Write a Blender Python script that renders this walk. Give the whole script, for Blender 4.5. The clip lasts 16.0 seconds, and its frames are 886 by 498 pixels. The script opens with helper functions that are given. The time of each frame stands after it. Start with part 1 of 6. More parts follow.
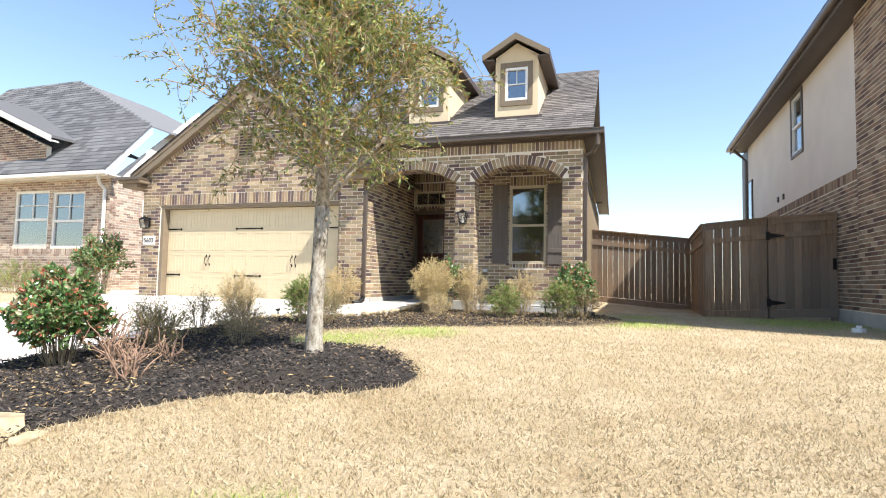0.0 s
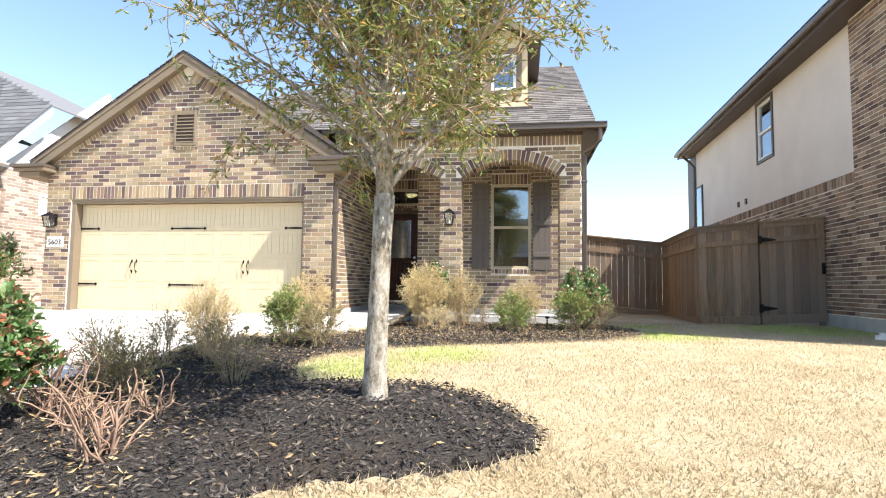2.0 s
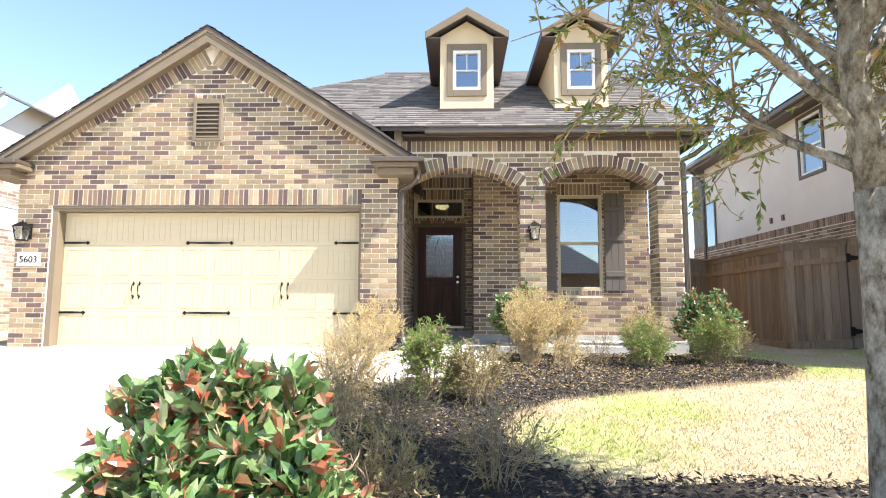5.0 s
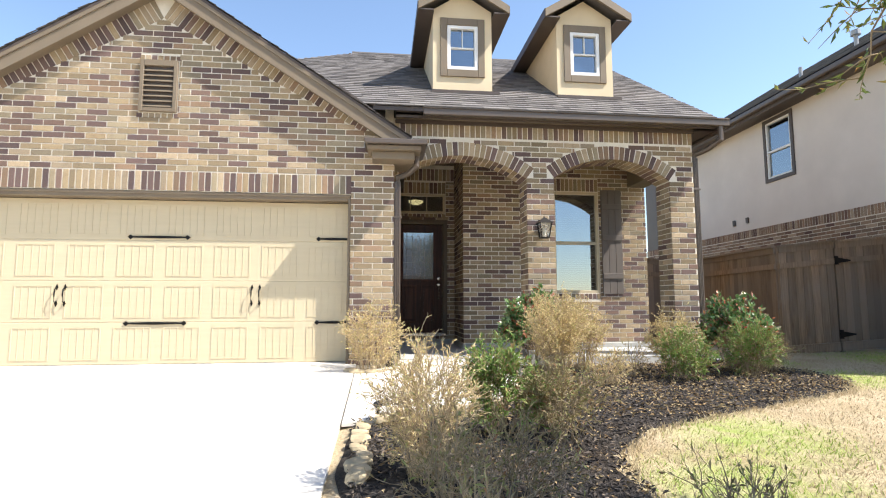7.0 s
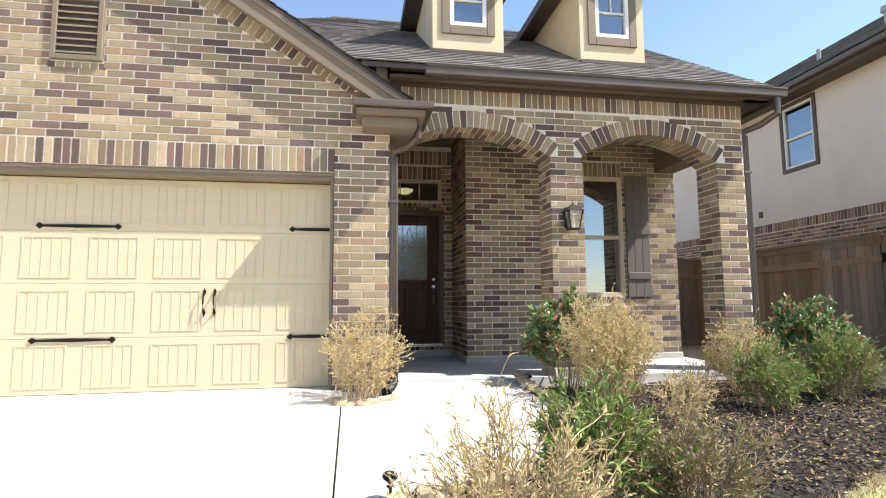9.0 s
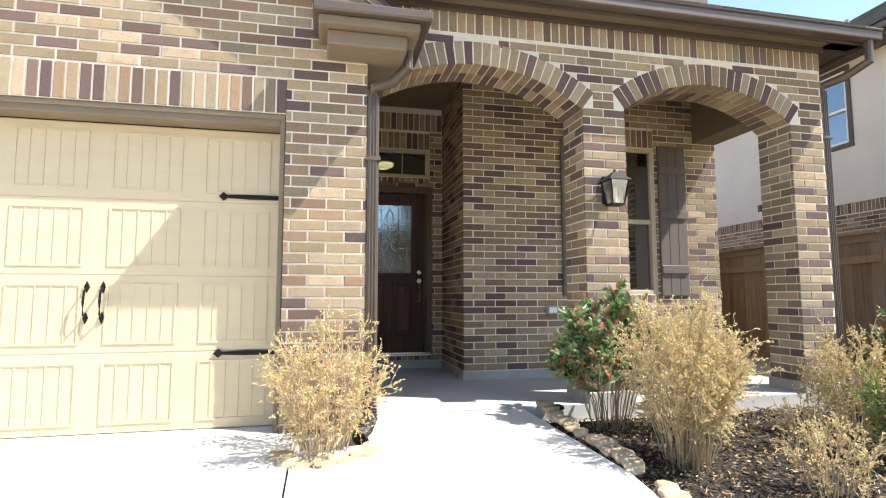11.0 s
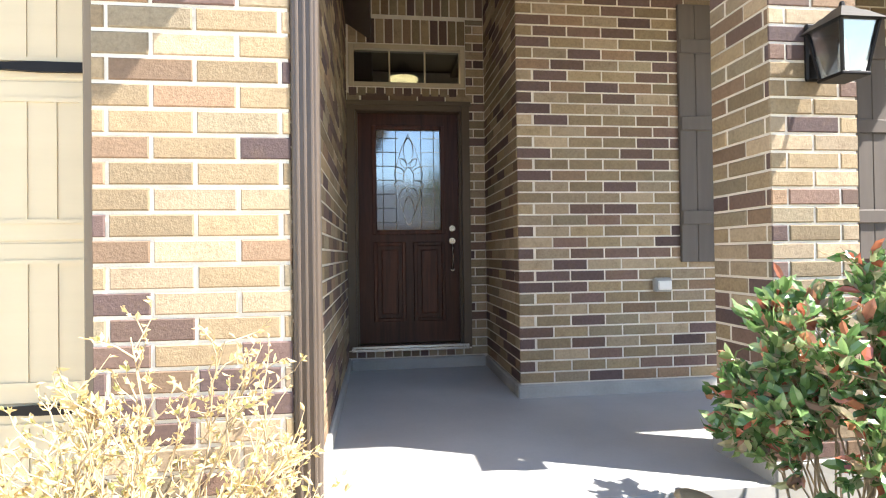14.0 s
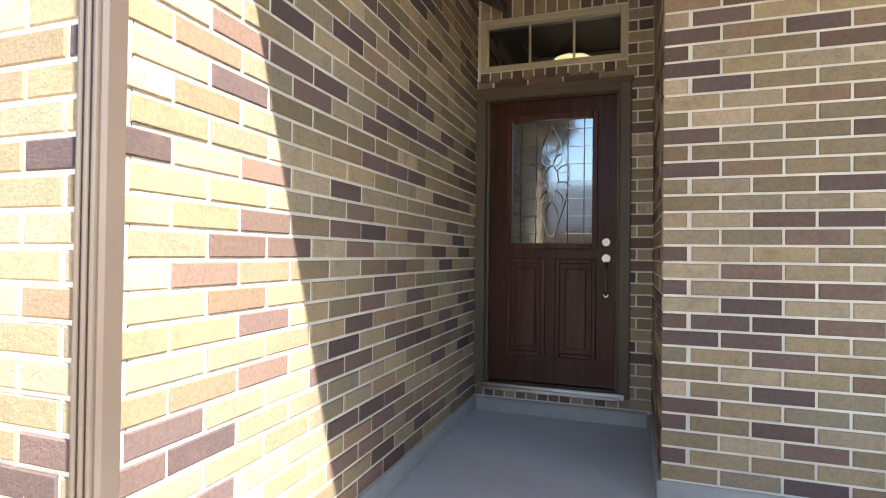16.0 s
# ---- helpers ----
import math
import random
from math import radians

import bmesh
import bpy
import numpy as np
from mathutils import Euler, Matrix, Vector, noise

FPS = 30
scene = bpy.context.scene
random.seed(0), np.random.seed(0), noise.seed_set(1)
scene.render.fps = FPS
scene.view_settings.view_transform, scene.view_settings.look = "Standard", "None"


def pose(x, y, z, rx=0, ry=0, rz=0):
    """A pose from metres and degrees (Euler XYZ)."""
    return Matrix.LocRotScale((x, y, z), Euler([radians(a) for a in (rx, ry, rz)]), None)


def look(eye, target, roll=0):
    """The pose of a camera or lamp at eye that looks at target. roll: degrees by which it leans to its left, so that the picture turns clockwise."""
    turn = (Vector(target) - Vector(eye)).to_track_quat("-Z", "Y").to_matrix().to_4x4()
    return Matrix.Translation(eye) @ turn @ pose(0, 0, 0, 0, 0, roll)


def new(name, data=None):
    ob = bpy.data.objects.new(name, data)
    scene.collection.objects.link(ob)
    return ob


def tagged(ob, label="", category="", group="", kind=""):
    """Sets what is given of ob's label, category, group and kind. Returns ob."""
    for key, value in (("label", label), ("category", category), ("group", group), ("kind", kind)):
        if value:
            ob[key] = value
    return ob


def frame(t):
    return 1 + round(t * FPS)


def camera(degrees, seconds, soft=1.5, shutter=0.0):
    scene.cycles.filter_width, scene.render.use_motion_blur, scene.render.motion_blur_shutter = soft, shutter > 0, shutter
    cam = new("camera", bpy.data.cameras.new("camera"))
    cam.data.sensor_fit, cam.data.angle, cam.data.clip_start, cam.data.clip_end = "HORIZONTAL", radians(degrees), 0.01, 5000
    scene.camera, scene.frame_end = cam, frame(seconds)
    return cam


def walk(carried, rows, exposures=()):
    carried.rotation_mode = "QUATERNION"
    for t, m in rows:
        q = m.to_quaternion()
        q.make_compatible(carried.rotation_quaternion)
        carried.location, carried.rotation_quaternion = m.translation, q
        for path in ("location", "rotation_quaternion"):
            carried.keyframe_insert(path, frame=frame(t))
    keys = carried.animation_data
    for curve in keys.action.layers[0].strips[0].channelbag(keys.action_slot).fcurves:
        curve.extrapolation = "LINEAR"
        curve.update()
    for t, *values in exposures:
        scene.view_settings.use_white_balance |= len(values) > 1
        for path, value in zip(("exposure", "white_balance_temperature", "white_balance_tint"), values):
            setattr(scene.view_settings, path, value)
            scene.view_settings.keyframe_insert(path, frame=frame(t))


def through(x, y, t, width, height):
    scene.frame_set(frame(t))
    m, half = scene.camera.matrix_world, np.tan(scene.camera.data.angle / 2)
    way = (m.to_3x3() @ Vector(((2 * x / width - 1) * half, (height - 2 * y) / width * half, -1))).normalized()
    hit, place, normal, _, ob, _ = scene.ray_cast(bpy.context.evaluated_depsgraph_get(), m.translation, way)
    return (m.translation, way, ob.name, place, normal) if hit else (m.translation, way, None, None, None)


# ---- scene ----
cam = camera(79.2, 16.0, soft=1.1)
PATH = [
    (0, (5.78, -10.507, 0.499), (5.175, -8.605, 0.618), 1.2),
    (0.5, (5.405, -10.278, 0.492), (4.924, -8.34, 0.617), 1.1),
    (1, (4.982, -10.05, 0.513), (4.549, -8.102, 0.645), 1.0),
    (1.5, (4.557, -9.849, 0.536), (4.207, -7.885, 0.675), 0.8),
    (2, (4.123, -9.586, 0.555), (3.83, -7.613, 0.694), 0.7),
    (2.5, (3.683, -9.357, 0.592), (3.417, -7.38, 0.748), 0.7),
    (3, (3.208, -9.137, 0.615), (2.977, -7.158, 0.778), 0.7),
    (3.5, (2.772, -8.907, 0.644), (2.555, -6.926, 0.808), 0.6),
    (4, (2.313, -8.743, 0.673), (2.139, -6.758, 0.843), 0.6),
    (4.5, (1.9, -8.537, 0.679), (1.813, -6.546, 0.859), 0.3),
    (5, (1.534, -8.308, 0.704), (1.48, -6.318, 0.902), 0.2),
    (5.2, (1.406, -8.228, 0.704), (1.354, -6.239, 0.908), 0.3),
    (6.3, (0.50, -7.56, 0.745), (0.61, -5.57, 0.949), 0.0),
    (7.5, (0.406, -6.868, 0.785), (0.682, -4.898, 0.988), -0.2),
    (8, (0.315, -6.46, 0.809), (0.605, -4.492, 1.013), -0.4),
    (8.5, (0.255, -6.053, 0.845), (0.561, -4.087, 1.047), -0.3),
    (9, (0.218, -5.619, 0.856), (0.55, -3.657, 1.057), -0.4),
    (9.2, (0.211, -5.434, 0.88), (0.549, -3.473, 1.082), -0.4),
    (10.25, (0.20, -4.55, 0.902), (0.60, -2.60, 1.09), -0.3),
    (11.3, (0.344, -3.657, 0.923), (0.804, -1.718, 1.098), -0.1),
    (11.5, (0.327, -3.505, 0.938), (0.816, -1.573, 1.107), -0.2),
    (12, (0.367, -3.088, 0.939), (0.874, -1.16, 1.098), -0.3),
    (12.5, (0.404, -2.686, 0.969), (0.914, -0.757, 1.112), -0.3),
    (13, (0.44, -2.335, 0.983), (0.961, -0.409, 1.112), -0.3),
    (13.5, (0.648, -1.988, 0.979), (1.161, -0.058, 1.082), -0.4),
    (14, (0.869, -1.708, 1.011), (1.107, 0.277, 1.03), -0.8),
    (14.5, (1.099, -1.412, 1.063), (1.057, 0.587, 1.039), -0.4),
    (15, (1.333, -1.18, 1.096), (1.112, 0.807, 1.068), -0.3),
    (15.5, (1.543, -1.007, 1.14), (1.029, 0.926, 1.125), 0.2),
    (16, (1.692, -0.798, 1.142), (1.035, 1.091, 1.164), 0.7),
]
walk(cam, [(t, look(eye, target, roll)) for t, eye, target, roll in PATH],
     exposures=[(0.0, 1.0), (2.5, 1.36), (3.5, 1.48), (5.0, 1.45), (7.5, 1.0), (8.5, 1.0), (9.0, 1.05), (11.5, 1.42), (12.5, 1.68), (13.5, 1.88), (14.0, 1.93), (15.0, 2.12), (16.0, 2.15)])
# ---------------------------------------------------------------- light
SUN_TO = Vector((2.3, -1.0, 3.3)).normalized()
world = bpy.data.worlds.new("sky")
scene.world = world
world.use_nodes = True
wn = world.node_tree.nodes
sky = wn.new("ShaderNodeTexSky")
sky.sky_type = "NISHITA"
sky.sun_disc = False
sky.sun_elevation = math.asin(SUN_TO.z)
sky.sun_rotation = math.atan2(SUN_TO.x, SUN_TO.y)
sky.air_density, sky.dust_density, sky.ozone_density = 1.0, 0.3, 0.8
world.node_tree.links.new(sky.outputs["Color"], wn["Background"].inputs["Color"])
wn["Background"].inputs["Strength"].default_value = 0.138
sun_data = bpy.data.lights.new("sun", "SUN")
sun_data.energy, sun_data.angle, sun_data.color = 5.0, radians(0.53), (1.0, 0.955, 0.895)
sun = new("sun", sun_data)
sun.matrix_world = look(SUN_TO * 30, (0, 0, 0))


# ---------------------------------------------------------------- materials
def material(name, rough=0.8, metal=0.0, spec=0.3):
    m = bpy.data.materials.new(name)
    m.use_nodes = True
    b = m.node_tree.nodes["Principled BSDF"]
    b.inputs["Roughness"].default_value = rough
    b.inputs["Metallic"].default_value = metal
    b.inputs["Specular IOR Level"].default_value = spec
    return m, m.node_tree.nodes, m.node_tree.links, b


def coords(n, l, scale=(1, 1, 1)):
    mp = n.new("ShaderNodeMapping")
    mp.inputs["Scale"].default_value = scale
    geo = n.new("ShaderNodeNewGeometry")
    l.new(geo.outputs["Position"], mp.inputs["Vector"])
    return mp.outputs["Vector"]


def noise_node(n, l, vec, scale, detail=4.0, rough=0.55):
    t = n.new("ShaderNodeTexNoise")
    t.inputs["Scale"].default_value = scale
    t.inputs["Detail"].default_value = detail
    t.inputs["Roughness"].default_value = rough
    l.new(vec, t.inputs["Vector"])
    return t.outputs["Fac"]


def ramp(n, l, fac, stops, constant=False):
    r = n.new("ShaderNodeValToRGB")
    if constant:
        r.color_ramp.interpolation = "CONSTANT"
    el = r.color_ramp.elements
    while len(el) < len(stops):
        el.new(0.5)
    for e, (p, c) in zip(el, stops):
        e.position, e.color = p, (*c, 1)
    l.new(fac, r.inputs["Fac"])
    return r.outputs["Color"]


def mixed(n, l, fac, a, b, mode="MIX"):
    m = n.new("ShaderNodeMix")
    m.data_type, m.blend_type = "RGBA", mode
    for src, sock in ((fac, m.inputs[0]), (a, m.inputs[6]), (b, m.inputs[7])):
        if isinstance(src, (int, float)):
            sock.default_value = src
        elif isinstance(src, tuple):
            sock.default_value = (*src, 1)
        else:
            l.new(src, sock)
    return m.outputs[2]


def bump(n, l, b, height, strength=0.3, distance=0.01):
    bp = n.new("ShaderNodeBump")
    bp.inputs["Strength"].default_value = strength
    bp.inputs["Distance"].default_value = distance
    l.new(height, bp.inputs["Height"])
    l.new(bp.outputs["Normal"], b.inputs["Normal"])


def plain(name, col, rough=0.7, metal=0.0, spec=0.3, var=0.15, scale=3.0, grain=60.0, strength=0.15, stretch=(1, 1, 1)):
    """A surface of one colour with two scales of variation."""
    m, n, l, b = material(name, rough, metal, spec)
    v = coords(n, l, stretch)
    big, fine = noise_node(n, l, v, scale), noise_node(n, l, v, grain, 3)
    lo, hi = tuple(c * (1 - var) for c in col), tuple(min(1, c * (1 + var)) for c in col)
    c1 = ramp(n, l, big, [(0.3, lo), (0.7, hi)])
    c2 = ramp(n, l, fine, [(0.3, (0.8, 0.8, 0.8)), (0.7, (1, 1, 1))])
    l.new(mixed(n, l, var * 2, c1, c2, "MULTIPLY"), b.inputs["Base Color"])
    bump(n, l, b, fine, strength, 0.004)
    return m


def brick_material(name, stops, per_object=False):
    m, n, l, b = material(name, 0.88, 0, 0.25)
    v = coords(n, l)
    if per_object:
        rnd = n.new("ShaderNodeObjectInfo").outputs["Random"]
    else:
        rnd = n.new("ShaderNodeNewGeometry").outputs["Random Per Island"]
    base = ramp(n, l, rnd, stops, True)
    sp = n.new("ShaderNodeMath")
    sp.operation = "FRACT"
    mu = n.new("ShaderNodeMath")
    mu.operation = "MULTIPLY"
    mu.inputs[1].default_value = 37.7
    l.new(rnd, mu.inputs[0])
    l.new(mu.outputs[0], sp.inputs[0])
    shade = ramp(n, l, sp.outputs[0], [(0.0, (0.66, 0.66, 0.66)), (1.0, (1.12, 1.09, 1.04))])
    c = mixed(n, l, 1.0, base, shade, "MULTIPLY")
    st = noise_node(n, l, v, 13.0, 6, 0.7)
    c = mixed(n, l, ramp(n, l, st, [(0.50, (0, 0, 0)), (0.70, (0.4, 0.4, 0.4))]), c, (0.17, 0.115, 0.07))
    fine = noise_node(n, l, v, 70.0, 5, 0.7)
    c = mixed(n, l, 0.5, c, ramp(n, l, fine, [(0.3, (0.55, 0.55, 0.55)), (0.60, (1.05, 1.05, 1.05))]), "MULTIPLY")
    l.new(c, b.inputs["Base Color"])
    bump(n, l, b, fine, 0.5, 0.008)
    return m


TAN_MIX = [(0.0, (0.455, 0.355, 0.24)), (0.18, (0.385, 0.295, 0.182)), (0.34, (0.33, 0.25, 0.155)), (0.48, (0.31, 0.21, 0.138)),
           (0.58, (0.355, 0.29, 0.195)), (0.68, (0.17, 0.115, 0.103)), (0.82, (0.21, 0.14, 0.112)), (0.93, (0.14, 0.098, 0.093))]
ROSE_MIX = [(0.0, (0.34, 0.24, 0.17)), (0.25, (0.26, 0.18, 0.13)), (0.45, (0.40, 0.31, 0.23)), (0.62, (0.17, 0.105, 0.085)), (0.8, (0.30, 0.19, 0.13))]
PALE_MIX = [(0.0, (0.52, 0.42, 0.34)), (0.25, (0.42, 0.31, 0.25)), (0.5, (0.58, 0.49, 0.41)), (0.72, (0.30, 0.21, 0.17)), (0.85, (0.46, 0.35, 0.28))]
BRICK = brick_material("tan_brick", TAN_MIX)
BRICK_ONE = brick_material("tan_brick_single", TAN_MIX, True)
BRICK_ROSE = brick_material("rose_brick", ROSE_MIX)
BRICK_PALE = brick_material("pale_brick", PALE_MIX)
MORTAR = plain("mortar", (0.72, 0.66, 0.555), 0.95, 0, 0.1, 0.12, 5, 120, 0.4)
STUCCO = plain("cream_stucco", (0.68, 0.56, 0.38), 0.95, 0, 0.1, 0.06, 2, 90, 0.5)
STUCCO_GREY = plain("grey_beige_stucco", (0.66, 0.60, 0.54), 0.95, 0, 0.1, 0.05, 1.2, 80, 0.4)
TRIM = plain("taupe_painted_trim", (0.20, 0.155, 0.105), 0.55, 0, 0.35, 0.08, 2, 40, 0.05)
TRIM_DARK = plain("dark_brown_trim", (0.085, 0.065, 0.055), 0.5, 0, 0.35, 0.1, 2, 40, 0.05)
GUTTER = plain("bronze_gutter_metal", (0.12, 0.092, 0.072), 0.35, 0.2, 0.5, 0.08, 2, 30, 0.03)
SHUTTER = plain("grey_brown_shutter_paint", (0.135, 0.115, 0.10), 0.6, 0, 0.3, 0.08, 3, 60, 0.12, (6, 6, 0.6))
GARAGE = plain("beige_garage_paint", (0.58, 0.485, 0.32), 0.5, 0, 0.35, 0.03, 1.5, 40, 0.06, (1, 1, 12))
WHITE = plain("white_vinyl", (0.78, 0.76, 0.72), 0.4, 0, 0.4, 0.04, 2, 30, 0.02)
DOOR_TRIM = plain("dark_taupe_door_trim", (0.12, 0.09, 0.06), 0.5, 0, 0.35, 0.08, 2, 40, 0.05)
CREAM_FRAME = plain("almond_window_frame", (0.52, 0.44, 0.30), 0.45, 0, 0.4, 0.05, 2, 30, 0.02)
IRON = plain("black_iron", (0.015, 0.013, 0.012), 0.5, 0.6, 0.4, 0.2, 5, 60, 0.2)
STEEL = plain("satin_nickel", (0.62, 0.60, 0.56), 0.25, 1.0, 0.5, 0.05, 5, 60, 0.02)
CONCRETE = plain("pale_concrete", (0.62, 0.58, 0.52), 0.85, 0, 0.25, 0.08, 0.9, 55, 0.2)
CONCRETE_PORCH = plain("grey_porch_concrete", (0.48, 0.475, 0.46), 0.5, 0, 0.35, 0.10, 1.4, 40, 0.12)
CURB = plain("grey_concrete_base", (0.40, 0.39, 0.36), 0.85, 0, 0.25, 0.15, 2.5, 60, 0.3)
STONE = plain("cream_limestone", (0.44, 0.35, 0.22), 0.9, 0, 0.2, 0.3, 7, 50, 0.5)
PLASTIC_BLACK = plain("black_plastic", (0.02, 0.02, 0.02), 0.45, 0, 0.4, 0.2, 6, 60, 0.05)
PLASTIC_GREY = plain("grey_plastic", (0.36, 0.36, 0.35), 0.4, 0, 0.4, 0.1, 6, 60, 0.05)
SIGN = plain("white_plaque", (0.75, 0.73, 0.68), 0.5, 0, 0.3, 0.05, 4, 60, 0.05)
BLINDS = plain("white_blinds", (0.62, 0.62, 0.60), 0.6, 0, 0.3, 0.04, 4, 60, 0.02)
# dark tone that puts the dimness of unlit rooms into the colour
DARK_ROOM = plain("dim_room_tone", (0.22, 0.19, 0.15), 0.9, 0, 0.1, 0.1, 1, 20, 0.02)
CEIL_PAINT = plain("porch_ceiling_paint", (0.17, 0.135, 0.085), 0.8, 0, 0.2, 0.06, 2, 40, 0.05)
SOFFIT_LIGHT = plain("white_soffit", (0.66, 0.63, 0.58), 0.6, 0, 0.3, 0.05, 2, 40, 0.03)


def shingle_material(name, dark, light):
    m, n, l, b = material(name, 0.9, 0, 0.2)
    rnd = n.new("ShaderNodeNewGeometry").outputs["Random Per Island"]
    v = coords(n, l)
    fine = noise_node(n, l, v, 90, 4, 0.7)
    c = ramp(n, l, rnd, [(0.0, dark), (1.0, light)])
    c = mixed(n, l, 0.7, c, ramp(n, l, fine, [(0.3, (0.55, 0.55, 0.55)), (0.7, (1.15, 1.15, 1.15))]), "MULTIPLY")
    l.new(c, b.inputs["Base Color"])
    bump(n, l, b, fine, 0.6, 0.006)
    return m


SHINGLE = shingle_material("weathered_shingle", (0.105, 0.095, 0.09), (0.22, 0.20, 0.185))
SHINGLE_GREY = shingle_material("grey_shingle", (0.10, 0.10, 0.105), (0.19, 0.19, 0.195))


def wood_material(name, dark, light, rough=0.8, axis=2, grey=None):
    """Boards with grain along one axis; each piece takes its own tone."""
    m, n, l, b = material(name, rough, 0, 0.25)
    sc = [9.0, 9.0, 9.0]
    sc[axis] = 0.6
    v = coords(n, l, tuple(sc))
    g = noise_node(n, l, v, 3.0, 6, 0.65)
    oi = n.new("ShaderNodeObjectInfo").outputs["Random"]
    c = ramp(n, l, g, [(0.3, dark), (0.7, light)])
    if grey:
        c = mixed(n, l, ramp(n, l, noise_node(n, l, coords(n, l), 0.9, 3), [(0.35, (0, 0, 0)), (0.65, (1, 1, 1))]), c, grey)
    c = mixed(n, l, 1.0, c, ramp(n, l, oi, [(0.0, (0.7, 0.7, 0.7)), (1.0, (1.1, 1.08, 1.05))]), "MULTIPLY")
    l.new(c, b.inputs["Base Color"])
    bump(n, l, b, g, 0.35, 0.006)
    return m


FENCE = wood_material("weathered_cedar", (0.14, 0.085, 0.05), (0.36, 0.245, 0.15), 0.85, 2, (0.24, 0.19, 0.15))
DOOR_WOOD = wood_material("mahogany_stain", (0.040, 0.013, 0.008), (0.105, 0.036, 0.019), 0.36, 2)


def glass_material(name, tint=(0.75, 0.82, 0.85), rough=0.02, clear=0.5):
    m, n, l, b = material(name, rough, 0, 0.5)
    out = n["Material Output"]
    gl, tr, mx = n.new("ShaderNodeBsdfGlossy"), n.new("ShaderNodeBsdfTransparent"), n.new("ShaderNodeMixShader")
    fr = n.new("ShaderNodeFresnel")
    fr.inputs["IOR"].default_value = 1.9
    gl.inputs["Roughness"].default_value = rough
    gl.inputs["Color"].default_value = (0.9, 0.95, 1.0, 1)
    tr.inputs["Color"].default_value = (*[c * clear for c in tint], 1)
    v = coords(n, l)
    bp = n.new("ShaderNodeBump")
    bp.inputs["Strength"].default_value = 0.02
    l.new(noise_node(n, l, v, 2.0, 2), bp.inputs["Height"])
    l.new(bp.outputs["Normal"], gl.inputs["Normal"])
    mp = n.new("ShaderNodeMath")
    mp.operation = "MULTIPLY_ADD"
    mp.inputs[1].default_value, mp.inputs[2].default_value = 1.0, 0.18
    l.new(fr.outputs[0], mp.inputs[0])
    l.new(mp.outputs[0], mx.inputs[0])
    l.new(tr.outputs[0], mx.inputs[1])
    l.new(gl.outputs[0], mx.inputs[2])
    l.new(mx.outputs[0], out.inputs["Surface"])
    return m


GLASS = glass_material("window_glass")
LANTERN_GLASS = glass_material("lantern_glass", (0.95, 0.97, 0.97), 0.2, 0.95)
LEADED = glass_material("bevelled_door_glass", (0.8, 0.9, 0.92), 0.08, 0.55)


def emissive(name, col, strength):
    m, n, l, b = material(name)
    b.inputs["Emission Color"].default_value = (*col, 1)
    b.inputs["Emission Strength"].default_value = strength
    return m


LAMP_GLOW = emissive("lit_lamp_bowl", (1.0, 0.72, 0.32), 3.0)


def leaf_material(name, stops, rough=0.45, spec=0.4, through=0.25):
    m, n, l, b = material(name, rough, 0, spec)
    rnd = n.new("ShaderNodeNewGeometry").outputs["Random Per Island"]
    c = ramp(n, l, rnd, stops)
    l.new(c, b.inputs["Base Color"])
    tl, mx = n.new("ShaderNodeBsdfTranslucent"), n.new("ShaderNodeMixShader")
    l.new(c, tl.inputs["Color"])
    mx.inputs[0].default_value = through
    l.new(b.outputs[0], mx.inputs[1])
    l.new(tl.outputs[0], mx.inputs[2])
    l.new(mx.outputs[0], n["Material Output"].inputs["Surface"])
    return m


LEAF_OAK = leaf_material("oak_leaf", [(0.0, (0.10, 0.15, 0.04)), (0.5, (0.21, 0.26, 0.07)), (0.82, (0.36, 0.36, 0.11)), (0.93, (0.46, 0.29, 0.07)), (1.0, (0.36, 0.16, 0.05))])
LEAF_PHOT = leaf_material("photinia_leaf", [(0.0, (0.07, 0.15, 0.045)), (0.38, (0.15, 0.26, 0.08)), (0.70, (0.29, 0.38, 0.17)), (0.82, (0.42, 0.34, 0.21)), (0.92, (0.46, 0.12, 0.07)), (1.0, (0.48, 0.24, 0.12))], 0.26, 0.8, 0.3)
LEAF_TAN = leaf_material("dry_tan_leaf", [(0.0, (0.57, 0.44, 0.22)), (0.6, (0.72, 0.58, 0.32)), (0.85, (0.60, 0.52, 0.24)), (1.0, (0.44, 0.44, 0.16))], 0.7, 0.2, 0.35)
LEAF_GREEN = leaf_material("narrow_green_leaf", [(0.0, (0.13, 0.22, 0.05)), (0.6, (0.25, 0.36, 0.09)), (0.85, (0.38, 0.33, 0.13)), (1.0, (0.30, 0.15, 0.08))], 0.5, 0.35, 0.25)
LEAF_OLIVE = leaf_material("olive_brown_leaf", [(0.0, (0.24, 0.19, 0.10)), (0.5, (0.34, 0.28, 0.14)), (0.8, (0.24, 0.27, 0.09)), (1.0, (0.36, 0.18, 0.10))], 0.6, 0.25, 0.25)


def bark_material():
    m, n, l, b = material("pale_mottled_bark", 0.95, 0, 0.1)
    v = coords(n, l, (1, 1, 0.5))
    spots, fine = noise_node(n, l, v, 22, 5, 0.7), noise_node(n, l, v, 85, 5, 0.75)
    c = ramp(n, l, spots, [(0.34, (0.15, 0.12, 0.085)), (0.48, (0.42, 0.37, 0.29)), (0.62, (0.62, 0.57, 0.49))])
    c = mixed(n, l, 0.8, c, ramp(n, l, fine, [(0.3, (0.55, 0.53, 0.5)), (0.65, (1.1, 1.1, 1.1))]), "MULTIPLY")
    l.new(c, b.inputs["Base Color"])
    bump(n, l, b, fine, 1.0, 0.02)
    return m


